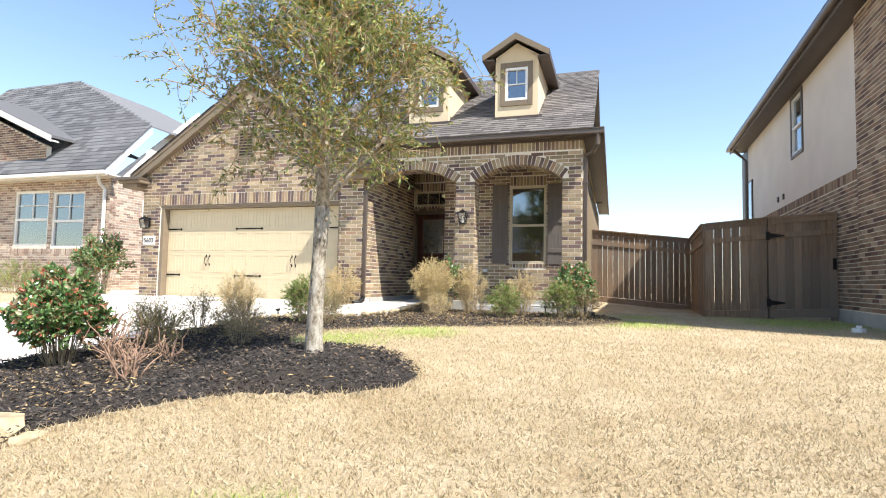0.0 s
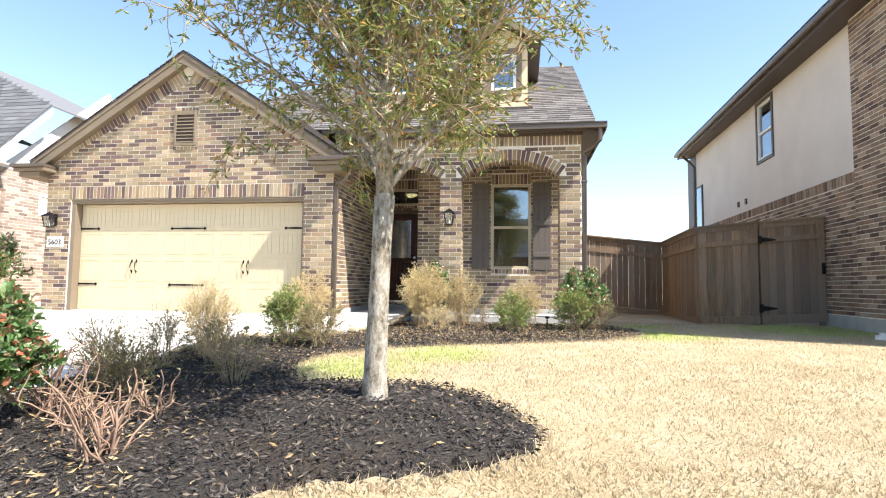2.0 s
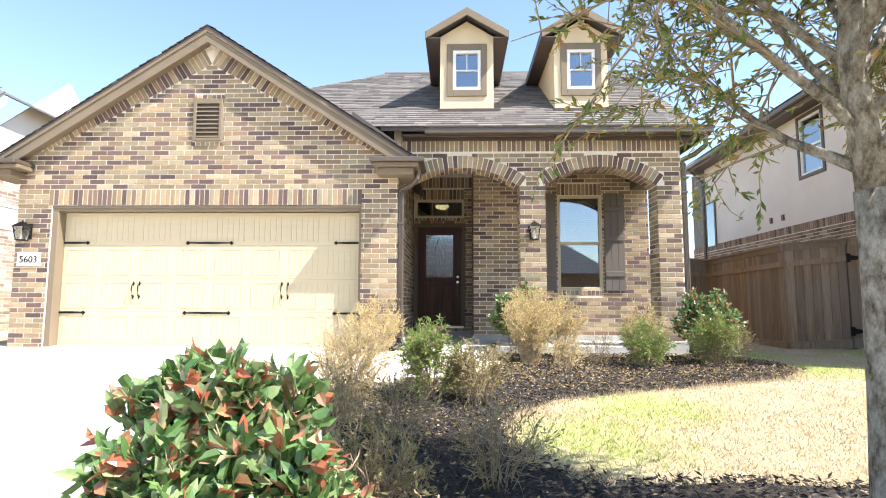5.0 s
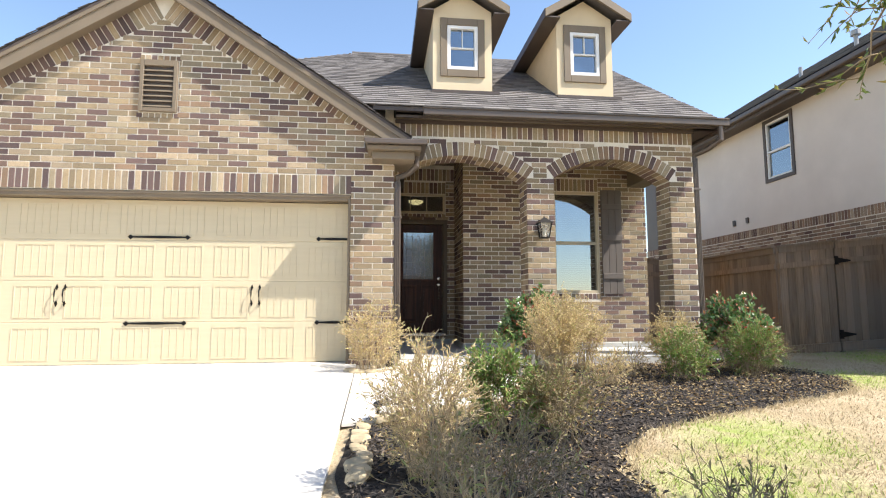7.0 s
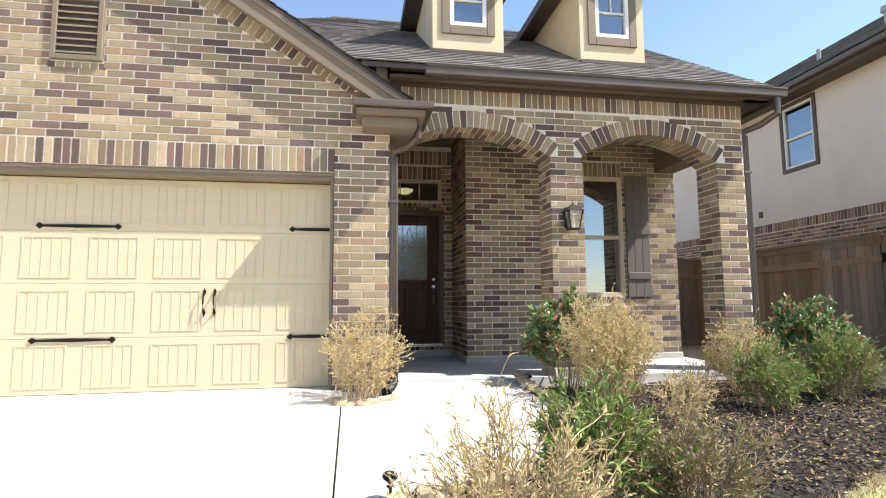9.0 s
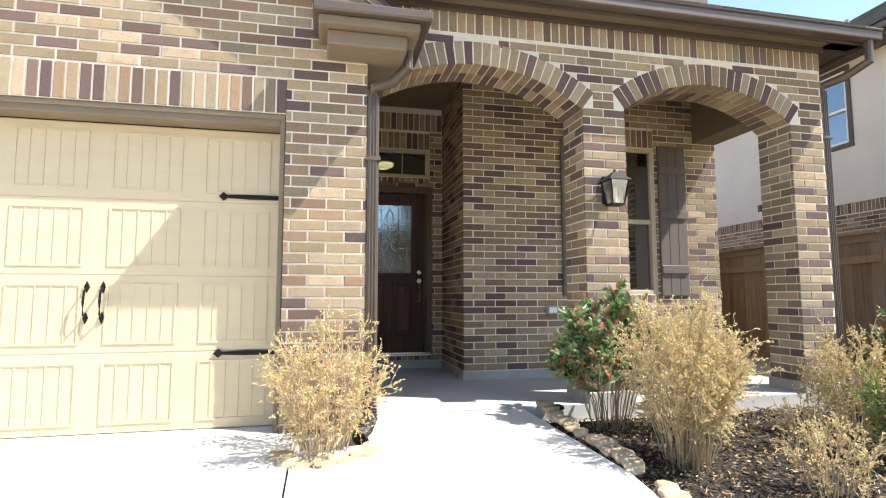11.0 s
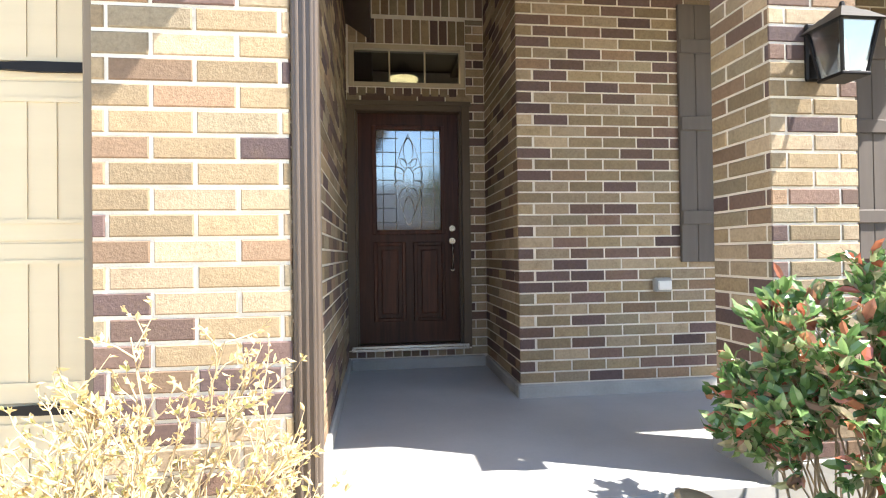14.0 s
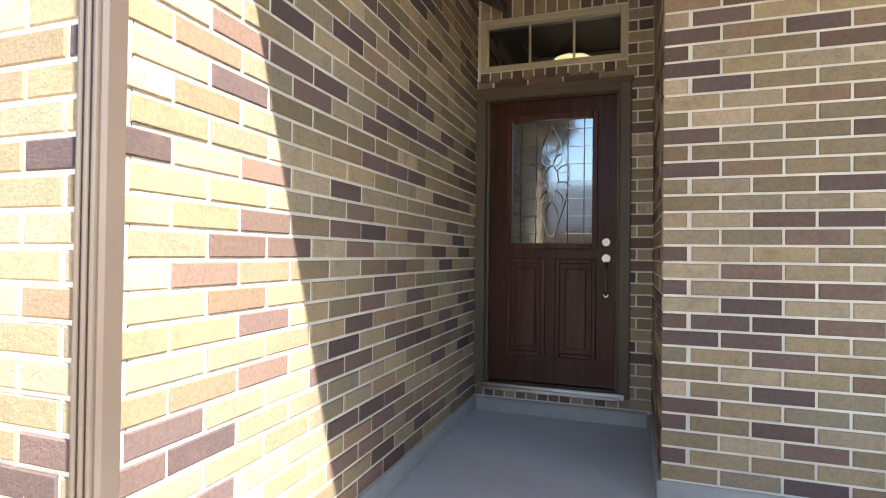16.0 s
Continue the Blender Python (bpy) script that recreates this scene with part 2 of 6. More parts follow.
BARK = bark_material()
TWIG = plain("brown_twig", (0.36, 0.28, 0.18), 0.9, 0, 0.1, 0.25, 14, 70, 0.4)
TWIG_RED = plain("reddish_twig", (0.33, 0.215, 0.15), 0.85, 0, 0.2, 0.25, 14, 70, 0.4)
TWIG_PALE = plain("pale_tan_twig", (0.52, 0.40, 0.25), 0.9, 0, 0.1, 0.25, 14, 70, 0.4)


def lawn_material():
    m, n, l, b = material("dormant_lawn", 0.95, 0, 0.1)
    v = coords(n, l)
    c = ramp(n, l, noise_node(n, l, v, 1.6, 7, 0.68), [(0.3, (0.44, 0.34, 0.21)), (0.5, (0.53, 0.43, 0.29)), (0.65, (0.60, 0.50, 0.35))])
    fine = noise_node(n, l, v, 45, 5, 0.75)
    c = mixed(n, l, 0.8, c, ramp(n, l, fine, [(0.3, (0.55, 0.5, 0.42)), (0.6, (1.08, 1.06, 1.0))]), "MULTIPLY")
    at = n.new("ShaderNodeAttribute")
    at.attribute_name = "green"
    g = n.new("ShaderNodeMath")
    g.operation = "MULTIPLY"
    l.new(at.outputs["Fac"], g.inputs[0])
    l.new(ramp(n, l, noise_node(n, l, v, 5.0, 4, 0.65), [(0.35, (0.2, 0.2, 0.2)), (0.6, (1, 1, 1))]), g.inputs[1])
    c = mixed(n, l, g.outputs[0], c, (0.36, 0.42, 0.12))
    l.new(c, b.inputs["Base Color"])
    bump(n, l, b, fine, 0.9, 0.03)
    return m


LAWN = lawn_material()
BLADE = leaf_material("straw_blade", [(0.0, (0.41, 0.32, 0.19)), (0.4, (0.48, 0.385, 0.24)), (0.9, (0.56, 0.47, 0.32)), (1.0, (0.42, 0.37, 0.19))], 0.8, 0.15, 0.3)
BLADE_GREEN = leaf_material("green_blade", [(0.0, (0.24, 0.32, 0.07)), (0.6, (0.40, 0.48, 0.13)), (1.0, (0.56, 0.54, 0.20))], 0.7, 0.2, 0.3)


def mulch_material():
    m, n, l, b = material("dark_mulch", 0.95, 0, 0.15)
    v = coords(n, l)
    big, fine = noise_node(n, l, v, 2.2, 4), noise_node(n, l, v, 55, 5, 0.75)
    c = ramp(n, l, fine, [(0.3, (0.02, 0.018, 0.017)), (0.55, (0.075, 0.065, 0.058)), (0.75, (0.16, 0.13, 0.095))])
    c = mixed(n, l, ramp(n, l, big, [(0.45, (0, 0, 0)), (0.75, (0.5, 0.5, 0.5))]), c, (0.10, 0.07, 0.045))
    l.new(c, b.inputs["Base Color"])
    bump(n, l, b, fine, 1.0, 0.04)
    return m


MULCH = mulch_material()
CHIP = leaf_material("mulch_chip", [(0.0, (0.025, 0.022, 0.021)), (0.6, (0.09, 0.078, 0.07)), (0.85, (0.13, 0.105, 0.085)), (1.0, (0.20, 0.16, 0.12))], 0.9, 0.15, 0.0)
LITTER = leaf_material("fallen_leaf", [(0.0, (0.24, 0.15, 0.07)), (0.6, (0.36, 0.26, 0.14)), (1.0, (0.50, 0.38, 0.20))], 0.8, 0.15, 0.1)


# ---------------------------------------------------------------- mesh helpers
def mesh_ob(name, verts, faces, mat, parent=None, label=""):
    me = bpy.data.meshes.new(name)
    me.from_pydata(verts, [], faces)
    me.materials.append(mat)
    me.update()
    ob = new(name, me)
    if parent:
        ob.parent = parent
    if label:
        tagged(ob, label)
    return ob


def part(name, bm, mat, parent=None, label="", smooth=False):
    me = bpy.data.meshes.new(name)
    bmesh.ops.recalc_face_normals(bm, faces=bm.faces)
    if smooth:
        for f in bm.faces:
            f.smooth = True
    bm.to_mesh(me)
    bm.free()
    me.materials.append(mat)
    ob = new(name, me)
    if parent:
        ob.parent = parent
    if label:
        tagged(ob, label)
    return ob


def empty(name, label, category, x=0.0, y=0.0, z=0.0, group="", kind=""):
    ob = new(name)
    ob.location = (x, y, z)
    return tagged(ob, label, category, group, kind)


def box(bm, x0, x1, y0, y1, z0, z1, bevel=0.0):
    vs = [bm.verts.new((x, y, z)) for z in (z0, z1) for x, y in ((x0, y0), (x1, y0), (x1, y1), (x0, y1))]
    fs = [bm.faces.new([vs[i] for i in q]) for q in ((3, 2, 1, 0), (4, 5, 6, 7), (0, 1, 5, 4), (1, 2, 6, 5), (2, 3, 7, 6), (3, 0, 4, 7))]
    if bevel:
        es = list({e for f in fs for e in f.edges})
        bmesh.ops.bevel(bm, geom=es, offset=bevel, segments=1, affect="EDGES")
    return bm


def boxes(*bs, bevel=0.0):
    bm = bmesh.new()
    for b in bs:
        box(bm, *b, bevel=bevel)
    return bm


def prism(bm, pts, d):
    """A flat outline pushed along d."""
    a = [bm.verts.new(p) for p in pts]
    b = [bm.verts.new(Vector(p) + Vector(d)) for p in pts]
    k = len(pts)
    bm.faces.new(a[::-1])
    bm.faces.new(b)
    for i in range(k):
        bm.faces.new((a[i], a[(i + 1) % k], b[(i + 1) % k], b[i]))
    return bm


def tube(bm, pts, radii, sides=8, cap=True):
    rings = []
    for i, p in enumerate(pts):
        p = Vector(p)
        d = (Vector(pts[min(i + 1, len(pts) - 1)]) - Vector(pts[max(i - 1, 0)])).normalized()
        a = d.orthogonal().normalized() if abs(d.z) < 0.99 else Vector((1, 0, 0))
        if abs(d.z) < 0.99:
            a = d.cross(Vector((0, 0, 1))).normalized()
        b = d.cross(a).normalized()
        rings.append([bm.verts.new(p + radii[i] * (math.cos(t) * a + math.sin(t) * b)) for t in (2 * math.pi * k / sides for k in range(sides))])
    for r0, r1 in zip(rings, rings[1:]):
        for k in range(sides):
            bm.faces.new((r0[k], r0[(k + 1) % sides], r1[(k + 1) % sides], r1[k]))
    if cap:
        bm.faces.new(rings[0][::-1])
        bm.faces.new(rings[-1])
    return bm


# ---------------------------------------------------------------- brickwork
PITCH, BRICK_H, JOINT, BRICK_L = 0.079, 0.067, 0.012, 0.254
PROUD = 0.006


def courses(u0, u1, v0, v1, open_at, phase=0):
    """Running bond between u0 and u1. open_at(v) gives the free stretches of a course."""
    out, k, v = [], phase, v0
    while v + 0.03 < v1:
        top = min(v + BRICK_H, v1 - 0.004)
        for a, b in open_at((v + top) / 2):
            a, b = max(a, u0), min(b, u1)
            if b - a < 0.03:
                continue
            edge = u0 - (BRICK_L / 2 if k % 2 else 0)
            i = math.floor((a - edge) / BRICK_L)
            s = edge + i * BRICK_L
            while s < b:
                p, q = max(s, a), min(s + BRICK_L - JOINT, b)
                if q - p > 0.02:
                    out.append(((p, v), (q, v), (q, top), (p, top)))
                s += BRICK_L
        v += PITCH
        k += 1
    return out


def soldiers(u0, u1, v0, v1, pitch=PITCH):
    k = max(1, round((u1 - u0 + JOINT) / pitch))
    w = (u1 - u0 + JOINT) / k
    return [((u0 + i * w, v0), (u0 + (i + 1) * w - JOINT, v0), (u0 + (i + 1) * w - JOINT, v1), (u0 + i * w, v1)) for i in range(k)]


def voussoirs(cx, half, spring, rise, height):
    """Bricks on end round a segmental arch."""
    r = (half * half + rise * rise) / (2 * rise)
    cz = spring + rise - r
    a0 = math.asin(half / r)
    k = round(2 * a0 * r / PITCH)
    out, gap = [], JOINT / 2 / r
    for i in range(k):
        a, b = -a0 + 2 * a0 * i / k + gap, -a0 + 2 * a0 * (i + 1) / k - gap
        f = lambda t, q: (cx + q * math.sin(t), cz + q * math.cos(t))
        out.append((f(a, r), f(b, r), f(b, r + height), f(a, r + height)))
    return out, r, cz, a0


brick_cache = {}


def lay(parent, frame_m, quads, near=None, mat=None, limit=300, mat_one=None):
    """Lay bricks proud of a wall. Those that near() picks are pieces of their own; the rest is one mesh."""
    mat, mat_one = mat or BRICK, mat_one or BRICK_ONE
    verts, faces, count = [], [], 0
    for q in quads:
        mid = frame_m @ Vector(((q[0][0] + q[2][0]) / 2, (q[0][1] + q[2][1]) / 2, 0))
        flat = abs(q[0][1] - q[1][1]) < 1e-6 and abs(q[0][0] - q[3][0]) < 1e-6
        if near and flat and count < limit and near(mid):
            w, h = q[1][0] - q[0][0], q[3][1] - q[0][1]
            key = (round(w, 2), round(h, 2), mat_one.name)
            if key not in brick_cache:
                e = 0.004
                o = [(0, 0), (w, 0), (w, h), (0, h)]
                i_ = [(e, e), (w - e, e), (w - e, h - e), (e, h - e)]
                vs = [(x, y, 0) for x, y in o] + [(x, y, PROUD - e) for x, y in o] + [(x, y, PROUD) for x, y in i_]
                fs = [(8, 9, 10, 11)] + [(a + 4, (a + 1) % 4 + 4, (a + 1) % 4 + 8, a + 8) for a in range(4)] + [(a, (a + 1) % 4, (a + 1) % 4 + 4, a + 4) for a in range(4)]
                me = bpy.data.meshes.new("brick")
                me.from_pydata(vs, [], fs)
                me.materials.append(mat_one)
                brick_cache[key] = me
            ob = new("brick", brick_cache[key])
            jit = random.uniform(-0.0015, 0.0015)
            ob.matrix_basis = frame_m @ Matrix.Translation((q[0][0], q[0][1], jit))
            ob.parent = parent
            count += 1
            continue
        n0 = len(verts)
        jit = random.uniform(-0.0015, 0.0015)
        e = 0.003
        cx = sum(p[0] for p in q) / 4
        cy = sum(p[1] for p in q) / 4
        for p in q:
            verts.append(frame_m @ Vector((p[0], p[1], 0)))
        for p in q:
            verts.append(frame_m @ Vector((p[0] + math.copysign(e, cx - p[0]), p[1] + math.copysign(e, cy - p[1]), PROUD + jit)))
        faces.append((n0 + 4, n0 + 5, n0 + 6, n0 + 7))
        for a in range(4):
            faces.append((n0 + a, n0 + (a + 1) % 4, n0 + (a + 1) % 4 + 4, n0 + a + 4))
    if verts:
        tagged(mesh_ob("brickwork", verts, faces, mat, parent), kind="stuff")


def facing(ox, oy, direction):
    """Frame of a wall face: u along it, v up, w out. direction: the way the wall faces."""
    u, w = {"-y": ((1, 0, 0), (0, -1, 0)), "+x": ((0, 1, 0), (1, 0, 0)), "-x": ((0, -1, 0), (-1, 0, 0)), "+y": ((-1, 0, 0), (0, 1, 0))}[direction]
    m = Matrix.Identity(4)
    m.col[0], m.col[1], m.col[2] = (*u, 0), (0, 0, 1, 0), (*w, 0)
    m.col[3] = (ox, oy, 0, 1)
    return m


def whole(a, b):
    return lambda v: [(a, b)]


def holes(a, b, *gaps):
    """Free stretches of a course between a and b, less the gaps (u0, u1, v0, v1)."""
    def f(v):
        spans = [(a, b)]
        for g0, g1, h0, h1 in gaps:
            if h0 < v < h1:
                nxt = []
                for s, e in spans:
                    if g0 > s:
                        nxt.append((s, min(e, g0)))
                    if g1 < e:
                        nxt.append((max(s, g1), e))
                spans = [(s, e) for s, e in nxt if e - s > 0.02]
        return spans
    return f


def wall_thing(name, bm, label, mat=None):
    return tagged(part(name, bm, mat or MORTAR), label, "wall", kind="structure")


# ---------------------------------------------------------------- the ground
SLOPE_Y = [-60, -14, -10.5, -7.35, -6.6, -4.66, -2.0, 3, 60]
SLOPE_Z = [-1.0, -0.86, -0.64, -0.42, -0.36, -0.27, -0.15, -0.12, -0.1]


def lawn_z(x, y):
    """Height of the sloping front lawn, with the mound round the tree."""
    z = float(np.interp(y, SLOPE_Y, SLOPE_Z))
    d = math.hypot(x - 3.1, y + 6.2)
    if d < 1.6:
        z += 0.15 * (0.5 + 0.5 * math.cos(math.pi * d / 1.6))
    return z


def drive_z(y):
    return float(np.interp(y, [-60, -16, -9, 0.2], [-1.0, -0.98, -0.56, 0.0]))


BED = [(0.22, -9.1), (1.6, -9.0), (2.35, -8.65), (2.55, -8.4), (2.44, -8.1), (2.59, -7.69), (2.82, -7.45), (3.14, -7.26), (3.52, -7.14), (3.88, -6.96), (4.15, -6.77),
       (4.30, -6.45), (4.2, -6.12), (3.95, -5.75), (3.55, -5.42), (2.9, -5.4), (2.4, -5.3), (2.1, -4.95), (1.9, -4.5), (1.9, -4.05), (2.1, -3.6), (2.6, -3.15), (3.4, -2.8),
       (4.4, -2.4), (5.3, -2.03), (5.85, -1.4), (5.9, -0.6), (5.6, 0.2),
       (5.25, 0.36), (2.0, 0.36), (1.99, -0.6), (1.99, -1.2), (1.95, -1.57), (1.80, -1.92), (1.57, -2.2), (1.23, -2.42), (0.22, -2.82)]


def inside(x, y, poly):
    hit = False
    for (x0, y0), (x1, y1) in zip(poly, poly[1:] + poly[:1]):
        if (y0 > y) != (y1 > y) and x < (x1 - x0) * (y - y0) / (y1 - y0) + x0:
            hit = not hit
    return hit


def green_at(x, y):
    """Where the lawn has kept green."""
    g = 0.0
    for cx, cy, r in ((2.5, -4.4, 0.8), (6.2, -1.2, 1.0), (9.0, 0.6, 1.6), (4.3, -8.7, 0.45), (6.3, 0.5, 0.6), (3.2, -3.4, 0.8)):
        g = max(g, 1 - math.hypot(x - cx, y - cy) / r)
    return max(0.0, min(1.0, 1.4 * g))


def ground_sheet():
    xs = np.concatenate([[-400, -120, -60, -30, -15, -8, -4, -1], np.arange(0.0, 12.01, 0.3), [16, 25, 50, 120, 400]])
    ys = np.concatenate([[-400, -120, -60, -30, -18], np.arange(-14, 8.01, 0.3), [12, 20, 40, 120, 400]])
    verts, faces = [], []
    for y in ys:
        for x in xs:
            z = lawn_z(x, y)
            if x < 0.25 and y < 0.3:
                z = min(z, drive_z(y) - 0.06)
            if 0.0 < x < 2.2 and -2.9 < y < 3.5:
                z = min(z, -0.2)
            if x > 0 and y > 0.6 and x < 5.4:
                z = -0.2
            verts.append((x, y, z))
    w = len(xs)
    for j in range(len(ys) - 1):
        for i in range(w - 1):
            faces.append((j * w + i, j * w + i + 1, (j + 1) * w + i + 1, (j + 1) * w + i))
    ob = mesh_ob("ground", verts, faces, LAWN)
    at = ob.data.attributes.new("green", "FLOAT", "POINT")
    at.data.foreach_set("value", [green_at(v[0], v[1]) for v in verts])
    for p in ob.data.polygons:
        p.use_smooth = True
    return tagged(ob, "dormant straw-coloured lawn with green patches", "lawn", kind="structure")


ground_sheet()


def bed_sheet():
    step = 0.09
    xs, ys = np.arange(0.2, 6.0, step), np.arange(-9.1, 0.42, step)
    verts, faces, idx = [], [], {}
    keep = {(i, j) for i, x in enumerate(xs) for j, y in enumerate(ys) if inside(x + step / 2, y + step / 2, BED)}
    def vid(i, j):
        if (i, j) not in idx:
            x, y = xs[min(i, len(xs) - 1)], ys[min(j, len(ys) - 1)]
            rim = not all((i - a, j - b) in keep for a in (0, 1) for b in (0, 1))
            jx, jy = noise.noise((x * 3, y * 3, 0)) * 0.05, noise.noise((x * 3, y * 3, 5)) * 0.05
            z = lawn_z(x, y) + (-0.02 if rim else 0.03 + 0.02 * noise.noise((x * 2, y * 2, 1)))
            idx[i, j] = len(verts)
            verts.append((x + jx, y + jy, z))
        return idx[i, j]
    for i, j in sorted(keep):
        faces.append((vid(i, j), vid(i + 1, j), vid(i + 1, j + 1), vid(i, j + 1)))
    ob = mesh_ob("mulch_bed", verts, faces, MULCH)
    for p in ob.data.polygons:
        p.use_smooth = True
    return tagged(ob, "dark mulch planting bed curving round the tree", "planting bed", kind="structure")


bed_sheet()

# concrete driveway, in slabs with a joint between them
drive = tagged(mesh_ob("driveway", [(-6.6, 0.16, -0.12), (0.12, 0.16, -0.12), (0.12, -16, -1.1), (-6.6, -16, -1.1)], [(3, 2, 1, 0)], CURB),
               "pale concrete driveway in front of the garage", "driveway", kind="structure")
EDGES = [0.25, -2.95, -6.1, -9.2, -12.5, -16.0]
for y1, y0 in zip(EDGES, EDGES[1:]):
    for x0, x1 in ((-6.55, -2.45), (-2.438, 0.12)):
        bm = bmesh.new()
        a, b = y0 + 0.006, y1 - 0.006
        vs = [bm.verts.new((x, y, drive_z(y) + dz)) for dz in (-0.12, 0) for x, y in ((x0, a), (x1, a), (x1, b), (x0, b))]
        for q in ((3, 2, 1, 0), (4, 5, 6, 7), (0, 1, 5, 4), (1, 2, 6, 5), (2, 3, 7, 6), (3, 0, 4, 7)):
            bm.faces.new([vs[i] for i in q])
        part("slab", bm, CONCRETE, drive)

# front walk from the driveway to the porch
bm = bmesh.new()
prism(bm, [(0.134, -2.76, -0.2), (0.6, -2.66, -0.2), (1.2, -2.36, -0.2), (1.54, -2.14, -0.2), (1.76, -1.88, -0.2), (1.91, -1.55, -0.2), (1.945, -1.2, -0.2), (1.945, 0.405, -0.2), (0.612, 0.405, -0.2), (0.612, -0.4, -0.2), (0.134, -0.4, -0.2)], (0, 0, 0.155))
for v in bm.verts:
    if v.co.z > -0.1:
        v.co.z = min(-0.012, drive_z(v.co.y) + 0.05) if v.co.x > 0.3 else drive_z(v.co.y)
walkway = tagged(part("pavement", bm, CONCRETE), "pale concrete front walk leading to the porch", "walkway", kind="structure")
porch = tagged(part("floor", boxes((0.59, 5.3, 0.41, 3.3, -0.2, 0.0))
                    , CONCRETE_PORCH), "smooth grey concrete porch floor", "floor", kind="structure")

# ---------------------------------------------------------------- garage front with gable
GX0, GX1 = -5.52, 0.60
APX, APZ, PITCHR = -2.48, 4.93, 0.65
RAKE_Y, RIDGE_G = -0.18, 5.10
OPEN = (-4.97, 0.02, -0.2, 2.23)
SOLD = (-5.03, 0.02, 2.23, 2.49)
VENT = (-2.73, -2.26, 3.27, 3.97)


def gable_top(u):
    return APZ - PITCHR * abs(u - APX)


bm = bmesh.new()
prism(bm, [(GX0, PROUD, -0.2), (OPEN[0], PROUD, -0.2), (OPEN[0], PROUD, 2.23), (OPEN[1], PROUD, 2.23), (OPEN[1], PROUD, -0.2), (GX1 - PROUD, PROUD, -0.2),
           (GX1 - PROUD, PROUD, gable_top(GX1)), (APX, PROUD, APZ), (GX0, PROUD, gable_top(GX0))], (0, 0.13, 0))
wall_garage = wall_thing("wall_garage", bm, "tan and brown brick garage front with gable")


def gable_open(v):
    """Free stretch of a course under the rake band, less the door, the lintel and the vent."""
    half = (4.555 - v) / 0.548 if v > 3.13 else 9.0
    a, b = max(GX0, APX - half), min(GX1, APX + half)
    if b - a < 0.05:
        return []
    return holes(a, b, OPEN, SOLD, (VENT[0] - 0.01, VENT[1] + 0.01, VENT[2] - 0.09, VENT[3] + 0.09))(v)


q = courses(GX0, GX1, -0.03, 4.6, gable_open)
q += soldiers(SOLD[0] + 0.01, SOLD[1], SOLD[2] + 0.004, SOLD[3] - 0.008)
q += soldiers(VENT[0] - 0.03, VENT[1] + 0.03, VENT[3] + 0.015, VENT[3] + 0.075) + soldiers(VENT[0] - 0.03, VENT[1] + 0.03, VENT[2] - 0.075, VENT[2] - 0.012)
# slanted soldiers under the rake, shorter towards the eaves
for side in (-1, 1):
    d = Vector((side, -PITCHR)).normalized()
    nrm = Vector((-side * PITCHR, -1)).normalized()
    s0 = Vector((APX, APZ - 0.02))
    for i in range(int((GX1 - APX) * math.hypot(1, PITCHR) / PITCH)):
        p = s0 + d * (i * PITCH + 0.006)
        p2 = p + d * (PITCH - JOINT)
        drop = 0.36 - 0.102 * abs(p.x - APX)
        a, b = p + nrm * drop * 0.84, p2 + nrm * drop * 0.84
        if side * (a.x - APX) < 0:
            a.x = APX + side * 0.004
        if side * (b.x - APX) < 0 or abs(b.x - APX) > 2.72:
            continue
        quad = ((a.x, a.y), (b.x, b.y), (p2.x, p2.y), (p.x, p.y))
        q.append(quad if side > 0 else (quad[1], quad[0], quad[3], quad[2]))
lay(wall_garage, facing(0, PROUD, "-y"), q, lambda p: p.x > -1.5)

# boxed eave returns, fascia and rakes of the gable
bm = bmesh.new()
for side in (-1, 1):
    ex, fall = APX + side * 3.24, PITCHR * 3.24
    prism(bm, [(APX, RAKE_Y, RIDGE_G), (ex, RAKE_Y, RIDGE_G - fall), (ex, RAKE_Y, RIDGE_G - 0.24 - fall), (APX, RAKE_Y, RIDGE_G - 0.24)], (0, 0.04, 0))
    prism(bm, [(APX, RAKE_Y - 0.018, RIDGE_G + 0.01), (ex, RAKE_Y - 0.018, RIDGE_G + 0.01 - fall), (ex, RAKE_Y - 0.018, RIDGE_G - 0.075 - fall), (APX, RAKE_Y - 0.018, RIDGE_G - 0.075)], (0, 0.018, 0))
    prism(bm, [(APX, RAKE_Y + 0.04, RIDGE_G - 0.17), (ex, RAKE_Y + 0.04, RIDGE_G - 0.17 - fall), (ex, RAKE_Y + 0.04, RIDGE_G - 0.20 - fall), (APX, RAKE_Y + 0.04, RIDGE_G - 0.20)], (0, -RAKE_Y - 0.04, 0))
rake = tagged(part("trim_rake", bm, TRIM), "taupe painted rake boards of the garage gable", "rake board", kind="structure")
for x0, x1 in ((-6.02, -5.3), (0.22, 1.02)):
    ret = empty("trim_eave_return", "boxed taupe eave return with bronze gutter", "eave return", kind="structure")
    part("soffit_box", boxes((x0 + 0.02, x1 - (0.08 if x0 > 0 else 0), -0.35, 0.42, 2.765, 2.826), bevel=0.006), TRIM, ret)
    part("crown", boxes((x0 + 0.08, x1 - 0.16, -0.27, 0.42, 2.66, 2.765), bevel=0.01), TRIM, ret)
    part("gutter", boxes((x0 - 0.02, x1, -0.41, 0.40, 2.83, 2.90), bevel=0.012), GUTTER, ret)

# garage gable roof
SLAB = 0.05


